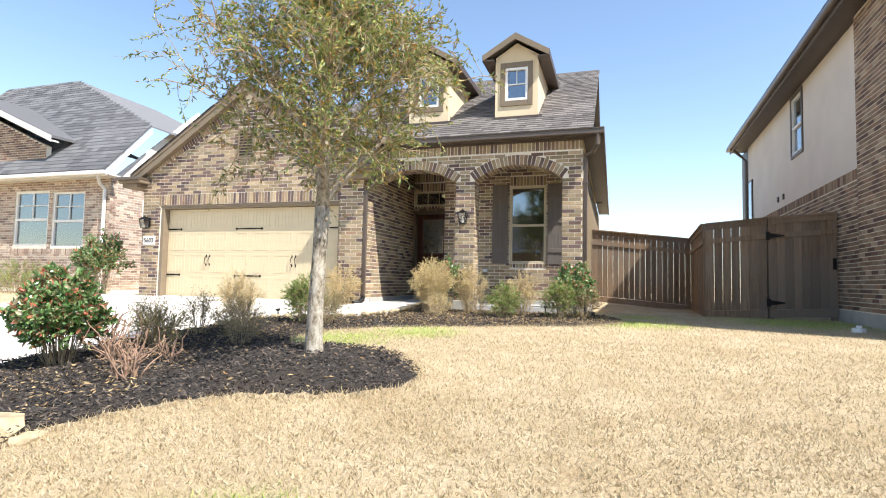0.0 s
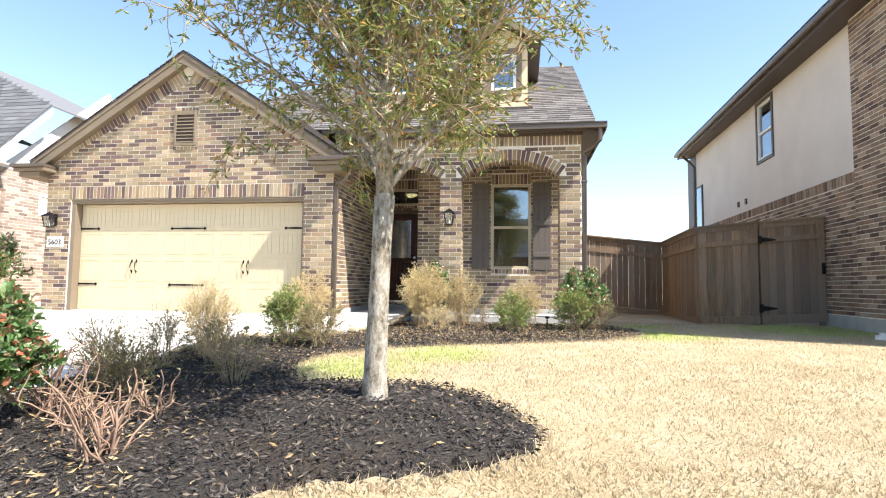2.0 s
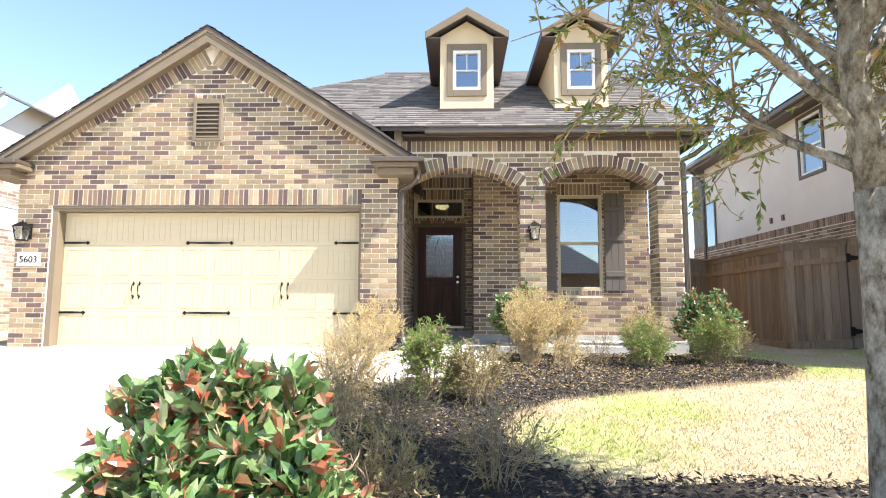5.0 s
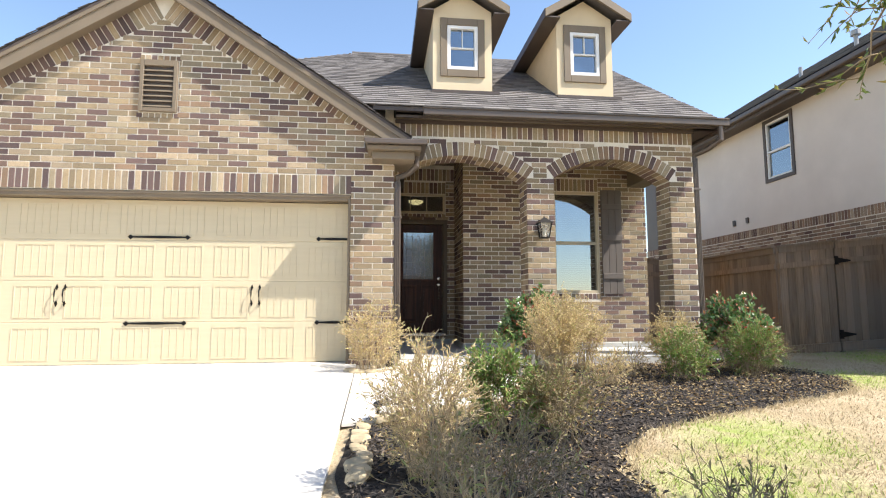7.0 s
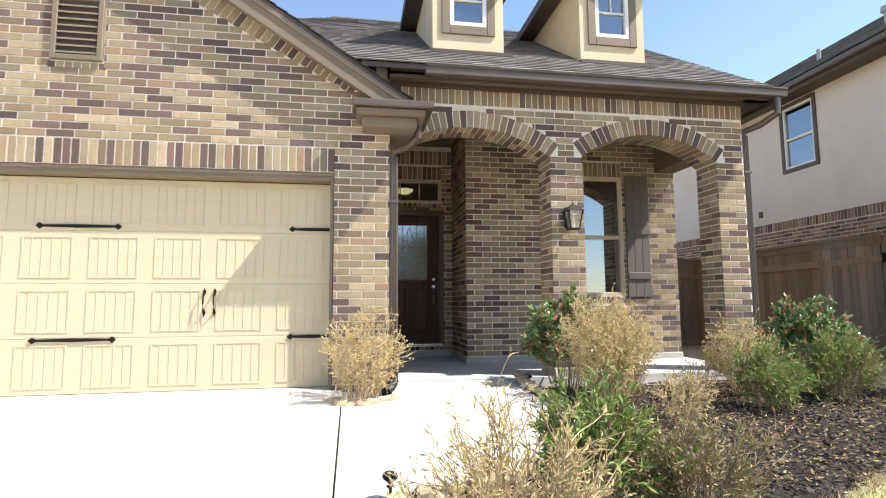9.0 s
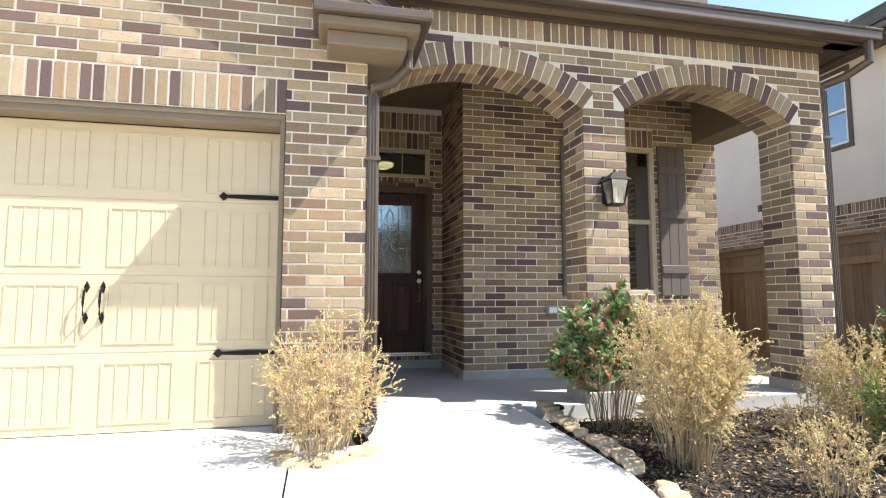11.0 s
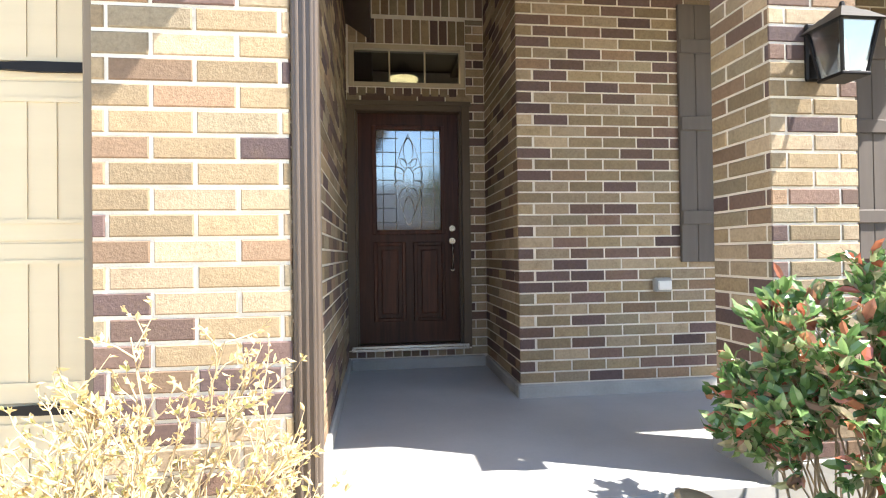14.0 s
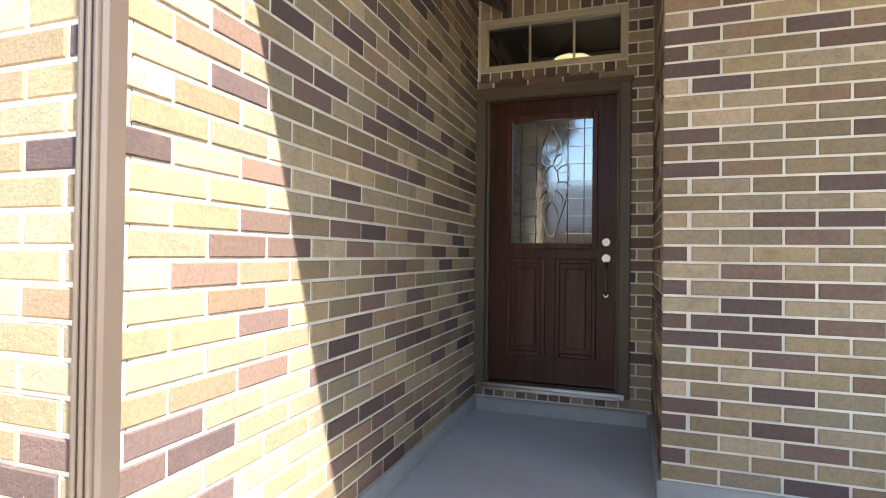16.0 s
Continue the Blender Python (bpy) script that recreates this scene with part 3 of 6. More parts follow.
def shingle_slope(name, corner, along, up, width, length, mat, label, clip=None, parent=None, tab=0.30, row=0.14):
    """Overlapping shingle tabs on a sloping plane over a solid deck."""
    corner, along, up = Vector(corner), Vector(along).normalized(), Vector(up).normalized()
    nrm = along.cross(up).normalized()
    if nrm.z < 0:
        nrm = -nrm
    verts, faces = [], []
    rows = int(length / row) + 1
    for j in range(rows):
        off = random.uniform(-0.3, 0)
        s = off
        while s < width:
            w = tab * random.choice((0.5, 0.8, 1.0, 1.3))
            a, b = max(0, s), min(width, s + w - 0.006)
            v0, v1 = j * row, min(length, (j + 1) * row + 0.02)
            s += w
            if b - a < 0.02 or v1 - v0 < 0.02:
                continue
            if clip:
                t = clip(v0 + row / 2)
                if not t:
                    continue
                a, b = max(a, t[0]), min(b, t[1])
                if b - a < 0.02:
                    continue
            lift = 0.012 + random.uniform(0, 0.005)
            n0 = len(verts)
            for u, vv, h in ((a, v0, lift), (b, v0, lift), (b, v1, 0.003), (a, v1, 0.003), (a, v0, 0.0), (b, v0, 0.0)):
                verts.append(corner + along * u + up * vv + nrm * h)
            faces += [(n0, n0 + 1, n0 + 2, n0 + 3), (n0 + 4, n0 + 5, n0 + 1, n0)]
    ob = mesh_ob(name, verts, faces, mat, parent)
    tagged(ob, label, "" if parent else "roof", kind="stuff" if parent else "structure")
    return ob


def deck(pts, mat, parent, thick=0.05):
    bm = bmesh.new()
    prism(bm, pts, (0, 0, -thick))
    return part("deck", bm, mat, parent)


roof_garage = empty("roof_garage", "grey-brown shingle gable roof over the garage", "roof", kind="structure")
for side in (-1, 1):
    ex, ez = APX + side * 3.30, RIDGE_G + 0.03 - PITCHR * 3.30
    deck([(APX, RAKE_Y - 0.02, RIDGE_G + 0.02), (ex, RAKE_Y - 0.02, ez - 0.01), (ex, 4.5, ez - 0.01), (APX, 4.5, RIDGE_G + 0.02)], TRIM_DARK, roof_garage, 0.04)
    shingle_slope("shingles", (ex, RAKE_Y - 0.04 if side < 0 else 4.5, ez), (0, 1 if side < 0 else -1, 0), (-side, 0, PITCHR), 4.5 - RAKE_Y + 0.04, 3.30 * math.hypot(1, PITCHR), SHINGLE, "", None, roof_garage)

bm = bmesh.new()
prism(bm, [(-0.17, 0.06, 3.78), (0.56, 0.06, 3.26), (0.56, 0.06, 3.14), (-0.17, 0.06, 3.62)], (0, 0.16, 0))
part("valley_flashing", bm, GUTTER, roof_garage, "bronze metal flashing at the valley")

# garage side wall that is the porch's own flank
bm = boxes((GX1 - 0.13, GX1 - PROUD, 0.14, 0.42, -0.2, 3.05), (GX1 - 0.13, GX1 - PROUD, 0.42, 3.3, -0.2, 3.6))
wall_flank = wall_thing("wall_alcove_left", bm, "tan and brown brick flank wall beside the porch")
lay(wall_flank, facing(GX1 - PROUD, 0, "+x"), courses(PROUD, 3.1, 0.10, 3.5, holes(PROUD + 0.003, 3.1, (0.0, 0.42, 3.05, 3.6))), lambda p: p.y < 2.4 and p.z < 2.3)
tagged(part("baseboard_alcove_left", boxes((GX1 - 0.05, GX1 + 0.02, 0.42, 3.1, -0.05, 0.095), bevel=0.01), CURB), "grey concrete base course", "base", kind="structure")
# far flank of the garage
tagged(part("wall_garage_left", boxes((GX0, GX0 + 0.15, 0.14, 8.0, -0.3, 3.0)), BRICK), "brick flank of the garage", "wall", kind="structure")

# ---------------------------------------------------------------- garage door
gd = empty("garage_door", "closed beige panelled double garage door with black iron hardware", "garage door")
GDX0, GDX1, GDY, GDZ1 = -4.87, -0.02, 0.20, 2.14
PANEL_H = GDZ1 / 4
for r in range(4):
    z0 = r * PANEL_H
    sec = part("section", boxes((GDX0, GDX1, GDY, GDY + 0.045, z0 + 0.003, z0 + PANEL_H - 0.003), bevel=0.004), GARAGE, gd)
    if r:
        part("weather_strip", boxes((GDX0, GDX1, GDY + 0.005, GDY + 0.04, z0 - 0.004, z0 + 0.004)), GARAGE, gd)
    pw = (GDX1 - GDX0) / 8
    for c in range(8):
        x0, x1 = GDX0 + c * pw + 0.075, GDX0 + (c + 1) * pw - 0.075
        a, b = z0 + 0.06, z0 + PANEL_H - 0.06
        # a raised bead round the panel with grooved boards in it
        bm = boxes((x0, x1, GDY - 0.006, GDY + 0.002, b - 0.014, b), (x0, x1, GDY - 0.006, GDY + 0.002, a, a + 0.014),
                   (x0, x0 + 0.014, GDY - 0.006, GDY + 0.002, a + 0.014, b - 0.014), (x1 - 0.014, x1, GDY - 0.006, GDY + 0.002, a + 0.014, b - 0.014))
        for k in range(1, 5):
            gx = x0 + (x1 - x0) * k / 5
            box(bm, gx - 0.004, gx + 0.004, GDY - 0.0045, GDY + 0.002, a + 0.014, b - 0.014)
        part("panel_moulding", bm, GARAGE, gd)


def strap(x0, x1, z, tip_left, tip_right):
    bm = bmesh.new()
    h, y = 0.017, GDY - 0.016
    pts = []
    if tip_left:
        pts += [(x0, z), (x0 + 0.035, z + 0.032), (x0 + 0.06, z + 0.010)]
    else:
        pts += [(x0, z - h * 0.9), (x0, z + h * 0.9)]
    pts += [((x0 + x1) / 2, z + h)]
    if tip_right:
        pts += [(x1 - 0.06, z + 0.010), (x1 - 0.035, z + 0.032), (x1, z), (x1 - 0.035, z - 0.032), (x1 - 0.06, z - 0.010)]
    else:
        pts += [(x1, z + h * 0.9), (x1, z - h * 0.9)]
    pts += [((x0 + x1) / 2, z - h)]
    if tip_left:
        pts += [(x0 + 0.06, z - 0.010), (x0 + 0.035, z - 0.032)]
    prism(bm, [(x, y, zz) for x, zz in pts[::-1]], (0, 0.014, 0))
    part("strap_hinge", bm, IRON, gd, "black iron strap hinge")


for z in (1.645, 0.52):
    strap(GDX0, GDX0 + 0.43, z, False, True)
    strap(-2.86, -2.08, z, True, True)
    strap(GDX1 - 0.43, GDX1, z, True, False)
for x in (-3.68, -3.58, -1.27, -1.17):
    bm = bmesh.new()
    tube(bm, [(x, GDY - 0.01, 0.78), (x, GDY - 0.05, 0.80), (x, GDY - 0.06, 0.88), (x, GDY - 0.05, 0.96), (x, GDY - 0.01, 0.98)], [0.008, 0.007, 0.009, 0.007, 0.008], 8)
    for zz in (0.775, 0.985):
        prism(bm, [(x - 0.016, GDY - 0.014, zz), (x, GDY - 0.014, zz - 0.04), (x + 0.016, GDY - 0.014, zz), (x, GDY - 0.014, zz + 0.04)], (0, 0.013, 0))
    part("pull_handle", bm, IRON, gd, "black iron pull handle")
# painted jambs and head of the opening
jamb = tagged(part("trim_garage_opening", boxes((-4.966, -4.87, 0.03, 0.215, -0.04, 2.226), (-0.02, 0.016, 0.03, 0.215, -0.04, 2.226), (-4.87, -0.02, 0.03, 0.215, 2.145, 2.226),
                                               (-4.966, 0.016, 0.012, 0.03, 2.19, 2.226), bevel=0.006), TRIM), "taupe painted garage door frame", "door frame", kind="structure")
tagged(part("wall_garage_inner", boxes((-5.4, 0.45, 0.30, 0.34, -0.2, 2.4)), DARK_ROOM), "inner wall behind the garage door", "wall", kind="structure")

# gable vent
vent = empty("gable_vent", "taupe louvred gable vent set in the brick", "vent")
vx0, vx1, vz0, vz1 = VENT
part("frame", boxes((vx0, vx0 + 0.05, -0.04, 0.05, vz0, vz1), (vx1 - 0.05, vx1, -0.04, 0.05, vz0, vz1), (vx0 + 0.05, vx1 - 0.05, -0.04, 0.05, vz1 - 0.08, vz1), (vx0 + 0.05, vx1 - 0.05, -0.04, 0.05, vz0, vz0 + 0.05), bevel=0.005), TRIM, vent)
part("backing", boxes((vx0 + 0.05, vx1 - 0.05, 0.0, 0.005, vz0 + 0.05, vz1 - 0.08)), TRIM_DARK, vent)
for i in range(8):
    z = vz0 + 0.065 + i * 0.069
    bm = bmesh.new()
    prism(bm, [(vx0 + 0.05, -0.035, z - 0.004), (vx0 + 0.05, -0.035, z + 0.006), (vx0 + 0.05, -0.001, z + 0.04), (vx0 + 0.05, -0.001, z + 0.03)], (vx1 - vx0 - 0.1, 0, 0))
    part("slat", bm, TRIM, vent)

# ---------------------------------------------------------------- porch front with two arches
PY0, PY1 = 0.42, 0.84
ARCHES = [(1.58, 0.98, 2.60, 0.33), (3.89, 0.91, 2.63, 0.31)]
PX1 = 5.20
TOPZ = 3.46


def arch_z(x):
    for cx, half, spring, rise in ARCHES:
        if abs(x - cx) < half:
            r = (half * half + rise * rise) / (2 * rise)
            return spring + rise - r + math.sqrt(r * r - (x - cx) ** 2)
    return None


bm = bmesh.new()
for cx, half, spring, rise in ARCHES:
    k = 24
    for i in range(k):
        xa, xb = cx - half + 2 * half * i / k, cx - half + 2 * half * (i + 1) / k
        za, zb = (arch_z(max(cx - half + 1e-5, min(cx + half - 1e-5, x))) + PROUD for x in (xa, xb))
        prism(bm, [(xa, PY0 + PROUD, za), (xb, PY0 + PROUD, zb), (xb, PY0 + PROUD, TOPZ), (xa, PY0 + PROUD, TOPZ)], (0, PY1 - PY0 - 2 * PROUD, 0))
for x0, x1, z0 in ((2.56, 2.98, 0.0), (4.80, 5.20, 0.0)):
    box(bm, x0 + PROUD, x1 - PROUD, PY0 + PROUD, PY1 - PROUD, z0 - 0.1, TOPZ)
wall_porch = wall_thing("wall_porch_arches", bm, "tan brick porch front with two segmental arches")


def porch_open(v):
    if v > 3.19:
        return []
    free, a = [], 0.612
    for cx, half, spring, rise in ARCHES:
        r = (half * half + rise * rise) / (2 * rise)
        cz = spring + rise - r
        ro = r + 0.215
        if v < spring:
            free.append((a, cx - half))
            a = cx + half
        elif abs(v - cz) < ro:
            w = math.sqrt(max(0, ro * ro - (v - cz) ** 2))
            if v < spring + 0.16 and w > half + 0.10:
                w = half + 0.10
            free.append((a, cx - w - 0.008))
            a = cx + w + 0.008
    free.append((a, PX1))
    return [(s, e) for s, e in free if e - s > 0.03]


q = courses(0.612, PX1, 0.10, 3.19, porch_open)
q += soldiers(0.612, PX1, 3.205, 3.44)
for cx, half, spring, rise in ARCHES:
    q += voussoirs(cx, half - 0.004, spring, rise, 0.205)[0]
FM = facing(0, PY0 + PROUD, "-y")
lay(wall_porch, FM, q, lambda p: p.z < 2.65)
# inner and side faces of the piers
for x, d in ((2.98, "+x"), (5.20, "+x")):
    lay(wall_porch, facing(x - PROUD, 0, d), courses(PY0 + PROUD, PY1, 0.10, 2.62, whole(PY0 + PROUD + 0.003, PY1 - PROUD - 0.003), 1), None)
for x in (2.56, 4.80):
    lay(wall_porch, facing(x + PROUD, 0, "-x"), courses(-PY1 + PROUD, -PY0, 0.10, 2.62, whole(-PY1 + PROUD + 0.003, -PY0 - PROUD - 0.003), 1), lambda p: p.x < 3, limit=120)
# rowlocks on the underside of the arches
verts, faces = [], []
for cx, half, spring, rise in ARCHES:
    vq, r, cz, a0 = voussoirs(cx, half - 0.004, spring, rise, 0.205)
    k = len(vq)
    for i in range(k):
        a, b = -a0 + 2 * a0 * i / k + JOINT / 2 / r, -a0 + 2 * a0 * (i + 1) / k - JOINT / 2 / r
        for y0, y1 in ((PY0 + PROUD, PY0 + 0.20), (PY0 + 0.211, PY1 - PROUD)):
            n0 = len(verts)
            for rr in (r, r + PROUD + 0.002):
                for t, y in ((a, y0), (b, y0), (b, y1), (a, y1)):
                    verts.append((cx + rr * math.sin(t), y, cz + rr * math.cos(t)))
            faces += [(n0 + 3, n0 + 2, n0 + 1, n0)] + [(n0 + e, n0 + (e + 1) % 4, n0 + (e + 1) % 4 + 4, n0 + e + 4) for e in range(4)]
tagged(mesh_ob("arch_soffit_brickwork", verts, faces, BRICK, wall_porch), kind="stuff")
for x0, x1 in ((2.545, 2.995), (4.785, 5.215)):
    tagged(part("baseboard_pier", boxes((x0, x1, PY0 - 0.015, PY1 + 0.015, -0.15, 0.095), bevel=0.008), CURB), "grey concrete pier base", "base", kind="structure")
# side lintel between the end pier and the porch back wall
tagged(part("beam_porch_side", boxes((4.86, 5.19, PY1, 1.95, 2.86, 3.4), bevel=0.004), CEIL_PAINT), "painted beam at the porch end", "beam", kind="structure")

# ---------------------------------------------------------------- porch back wall, alcove and front door
BY, AY, AX = 1.95, 3.10, 1.84
WIN = (3.46, 4.30, 0.95, 2.76)
bm = boxes((AX + PROUD, 3.46, BY + PROUD, BY + 0.14, -0.1, 3.5), (4.30, 5.18, BY + PROUD, BY + 0.14, -0.1, 3.5), (3.46, 4.30, BY + PROUD, BY + 0.14, -0.1, 0.95), (3.46, 4.30, BY + PROUD, BY + 0.14, 2.76, 3.5))
wall_back = wall_thing("wall_porch_back", bm, "tan and purple-brown brick wall behind the porch")
q = courses(AX, 5.19, 0.10, 3.48, holes(AX, 5.19, (WIN[0] - 0.005, WIN[1] + 0.005, WIN[2] - 0.11, WIN[3] + 0.24)))
q += soldiers(WIN[0], WIN[1], WIN[3] + 0.012, WIN[3] + 0.23) + soldiers(WIN[0], WIN[1], WIN[2] - 0.105, WIN[2] - 0.012)
lay(wall_back, facing(0, BY + PROUD, "-y"), q, lambda p: p.x < 3.5 and p.z < 2.4)
bm = boxes((AX + PROUD, AX + 0.14, BY + 0.14, 3.3, -0.1, 3.5))
wall_ar = wall_thing("wall_alcove_right", bm, "tan brick side wall of the entry alcove")
lay(wall_ar, facing(AX + PROUD, 0, "-x"), courses(-AY, -BY - PROUD, 0.10, 3.48, whole(-AY, -BY - PROUD - 0.003), 1), lambda p: p.z < 2.9)
lay(wall_back, facing(5.18 - 0.0, 0, "+x"), courses(BY + 0.012, BY + 0.14, 0.1, 3.4, whole(BY + 0.012, BY + 0.14)), None)
for name, b in (("baseboard_porch_back", (AX - 0.02, 5.2, BY - 0.02, BY + 0.1, -0.05, 0.09)), ("baseboard_alcove_right", (AX - 0.02, AX + 0.1, BY + 0.10, AY - 0.02, -0.05, 0.09)), ("baseboard_alcove_back", (GX1 + 0.02, AX - 0.02, AY - 0.05, AY + 0.1, -0.05, 0.09))):
    tagged(part(name, boxes(b, bevel=0.01), CURB), "grey concrete base course", "base", kind="structure")

DOOR = (0.595, 1.70, 0.17, 2.375)
TRAN = (0.62, 1.67, 2.52, 2.90)
bm = boxes((0.55, DOOR[0], AY + PROUD, AY + 0.14, -0.1, 3.5), (DOOR[1], AX + 0.05, AY + PROUD, AY + 0.14, -0.1, 3.5), (DOOR[0], DOOR[1], AY + PROUD, AY + 0.14, DOOR[3], TRAN[2]),
           (DOOR[0], DOOR[1], AY + PROUD, AY + 0.14, TRAN[3], 3.5), (DOOR[0], TRAN[0], AY + PROUD, AY + 0.14, TRAN[2], TRAN[3]), (TRAN[1], DOOR[1], AY + PROUD, AY + 0.14, TRAN[2], TRAN[3]),
           (DOOR[0], DOOR[1], AY + PROUD, AY + 0.14, -0.1, DOOR[2] - 0.01))
wall_alc = wall_thing("wall_alcove_back", bm, "tan brick wall round the front door")
q = courses(GX1 + 0.003, AX - 0.003, 0.10, 3.15, holes(GX1 + 0.003, AX - 0.003, (DOOR[0], DOOR[1], 0, DOOR[3]), (TRAN[0] - 0.005, TRAN[1] + 0.005, TRAN[2] - 0.09, TRAN[3] + 0.24)))
q += soldiers(TRAN[0], TRAN[1], TRAN[3] + 0.012, TRAN[3] + 0.23) + soldiers(TRAN[0], TRAN[1], TRAN[2] - 0.085, TRAN[2] - 0.010) + soldiers(DOOR[0], DOOR[1], 0.10, 0.155)
q += soldiers(GX1 + 0.003, AX - 0.003, 3.17, 3.40)
lay(wall_alc, facing(0, AY + PROUD, "-y"), q, lambda p: True)
tagged(part("ceiling", boxes((GX1 - 0.1, AX + 0.02, PY1, AY + 0.1, 3.48, 3.52), (AX + 0.02, 5.19, PY1, BY + 0.1, 3.40, 3.44)), CEIL_PAINT), "painted taupe porch ceiling", "ceiling", kind="structure")

# front door
door = empty("door_1", "closed mahogany front door with leaded glass", "front door", kind="structure")
x0, x1, z0, z1 = DOOR
FY = AY + 0.02
part("door_frame", boxes((x0, x0 + 0.075, AY - 0.02, AY + 0.13, z0, z1), (x1 - 0.075, x1, AY - 0.02, AY + 0.13, z0, z1), (x0 + 0.075, x1 - 0.075, AY - 0.02, AY + 0.13, z1 - 0.075, z1),
                         (x0 - 0.012, x1 + 0.012, AY - 0.035, AY - 0.02, z1 - 0.03, z1 + 0.012), (x0 + 0.075, x0 + 0.095, AY + 0.03, AY + 0.13, z0 + 0.03, z1 - 0.075), (x1 - 0.095, x1 - 0.075, AY + 0.03, AY + 0.13, z0 + 0.03, z1 - 0.075), bevel=0.005), DOOR_TRIM, door, "dark taupe painted frame")
sx0, sx1, sz0, sz1, SY = x0 + 0.097, x1 - 0.097, z0 + 0.045, z1 - 0.078, AY + 0.07
gx0, gx1, gz0, gz1 = sx0 + 0.165, sx1 - 0.165, sz0 + 1.02, sz1 - 0.15
part("slab", boxes((sx0, gx0, SY, SY + 0.045, sz0, sz1), (gx1, sx1, SY, SY + 0.045, sz0, sz1), (gx0, gx1, SY, SY + 0.045, gz1, sz1), (gx0, gx1, SY, SY + 0.045, sz0, gz0)), DOOR_WOOD, door)
part("glass_moulding", boxes((gx0 - 0.04, gx0, SY - 0.016, SY, gz0 - 0.04, gz1 + 0.04), (gx1, gx1 + 0.04, SY - 0.016, SY, gz0 - 0.04, gz1 + 0.04), (gx0, gx1, SY - 0.016, SY, gz1, gz1 + 0.04), (gx0, gx1, SY - 0.016, SY, gz0 - 0.04, gz0), bevel=0.006), DOOR_WOOD, door)
mid = (sx0 + sx1) / 2
for px0, px1 in ((sx0 + 0.13, mid - 0.035), (mid + 0.035, sx1 - 0.13)):
    pz0, pz1 = sz0 + 0.19, gz0 - 0.11
    part("panel_moulding", boxes((px0, px0 + 0.035, SY - 0.014, SY, pz0, pz1), (px1 - 0.035, px1, SY - 0.014, SY, pz0, pz1), (px0 + 0.035, px1 - 0.035, SY - 0.014, SY, pz1 - 0.035, pz1), (px0 + 0.035, px1 - 0.035, SY - 0.014, SY, pz0, pz0 + 0.035), bevel=0.006), DOOR_WOOD, door)
    part("raised_panel", boxes((px0 + 0.07, px1 - 0.07, SY - 0.010, SY, pz0 + 0.07, pz1 - 0.07), bevel=0.008), DOOR_WOOD, door)
pane = part("leaded_glass", boxes((gx0, gx1, SY + 0.018, SY + 0.026, gz0, gz1)), LEADED, door, "bevelled leaded glass pane")
pane.visible_shadow = False
# lead came: a border grid and a flower in the middle
gw, gh = gx1 - gx0, gz1 - gz0
bm = bmesh.new()
CY = SY + 0.012
def came(pts, r=0.0035):
    tube(bm, [(x, CY, z) for x, z in pts], [r] * len(pts), 5)
for fx in (0.10, 0.30, 0.70, 0.90):
    came([(gx0 + gw * fx, gz0), (gx0 + gw * fx, gz1)])
for fz in (0.08, 0.22, 0.36, 0.50, 0.64, 0.78, 0.92):
    came([(gx0, gz0 + gh * fz), (gx0 + gw * 0.34, gz0 + gh * fz)])
    came([(gx1, gz0 + gh * fz), (gx1 - gw * 0.34, gz0 + gh * fz)])
gcx, gcz = (gx0 + gx1) / 2, (gz0 + gz1) / 2
def petal(cx, cz, length, width, ang):
    pts = []
    for i in range(13):
        t = math.pi * 2 * i / 12
        a, b = length * math.cos(t), width * math.sin(t) * abs(math.sin(t)) ** 0.4
        pts.append((cx + a * math.sin(ang) + b * math.cos(ang), cz + a * math.cos(ang) - b * math.sin(ang)))
    came(pts, 0.004)
petal(gcx, gcz + 0.02, 0.10, 0.05, 0)
petal(gcx, gcz + 0.27, 0.12, 0.045, 0)
petal(gcx, gcz - 0.28, 0.13, 0.05, 0)
for sgn in (-1, 1):
    for i, ang in enumerate((0.5, 1.1, 1.9, 2.6)):
        petal(gcx + sgn * 0.095 * math.sin(ang), gcz + 0.02 + 0.155 * math.cos(ang), 0.05, 0.024, sgn * ang)
    came([(gcx + sgn * 0.02, gcz - 0.40), (gcx + sgn * 0.10, gcz - 0.16), (gcx + sgn * 0.13, gcz + 0.06), (gcx + sgn * 0.06, gcz + 0.30), (gcx, gcz + 0.42)])
part("lead_came", bm, STEEL, door, "silvery lead lines in a floral pattern")
bm = bmesh.new()
tube(bm, [(sx1 - 0.065, SY - 0.025, 1.245), (sx1 - 0.065, SY + 0.001, 1.245)], [0.028, 0.033], 16)
part("deadbolt", bm, STEEL, door, "satin nickel deadbolt")
bm = bmesh.new()
hx = sx1 - 0.065
tube(bm, [(hx, SY - 0.018, 1.13), (hx, SY + 0.001, 1.13)], [0.03, 0.036], 16)
tube(bm, [(hx, SY - 0.015, 1.10), (hx, SY - 0.055, 1.07), (hx, SY - 0.06, 0.98), (hx, SY - 0.05, 0.90), (hx, SY - 0.012, 0.875)], [0.012, 0.011, 0.010, 0.010, 0.014], 8)
tube(bm, [(hx, SY - 0.012, 0.872), (hx, SY + 0.001, 0.872)], [0.018, 0.024], 12)
part("handle_set", bm, STEEL, door, "satin nickel handle set")
part("sill", boxes((x0 + 0.03, x1 - 0.03, AY - 0.045, AY + 0.12, z0 - 0.012, z0 + 0.038), (x0 + 0.06, x1 - 0.06, AY - 0.06, AY - 0.045, z0 - 0.012, z0 + 0.015), bevel=0.004), STEEL, door, "aluminium threshold")

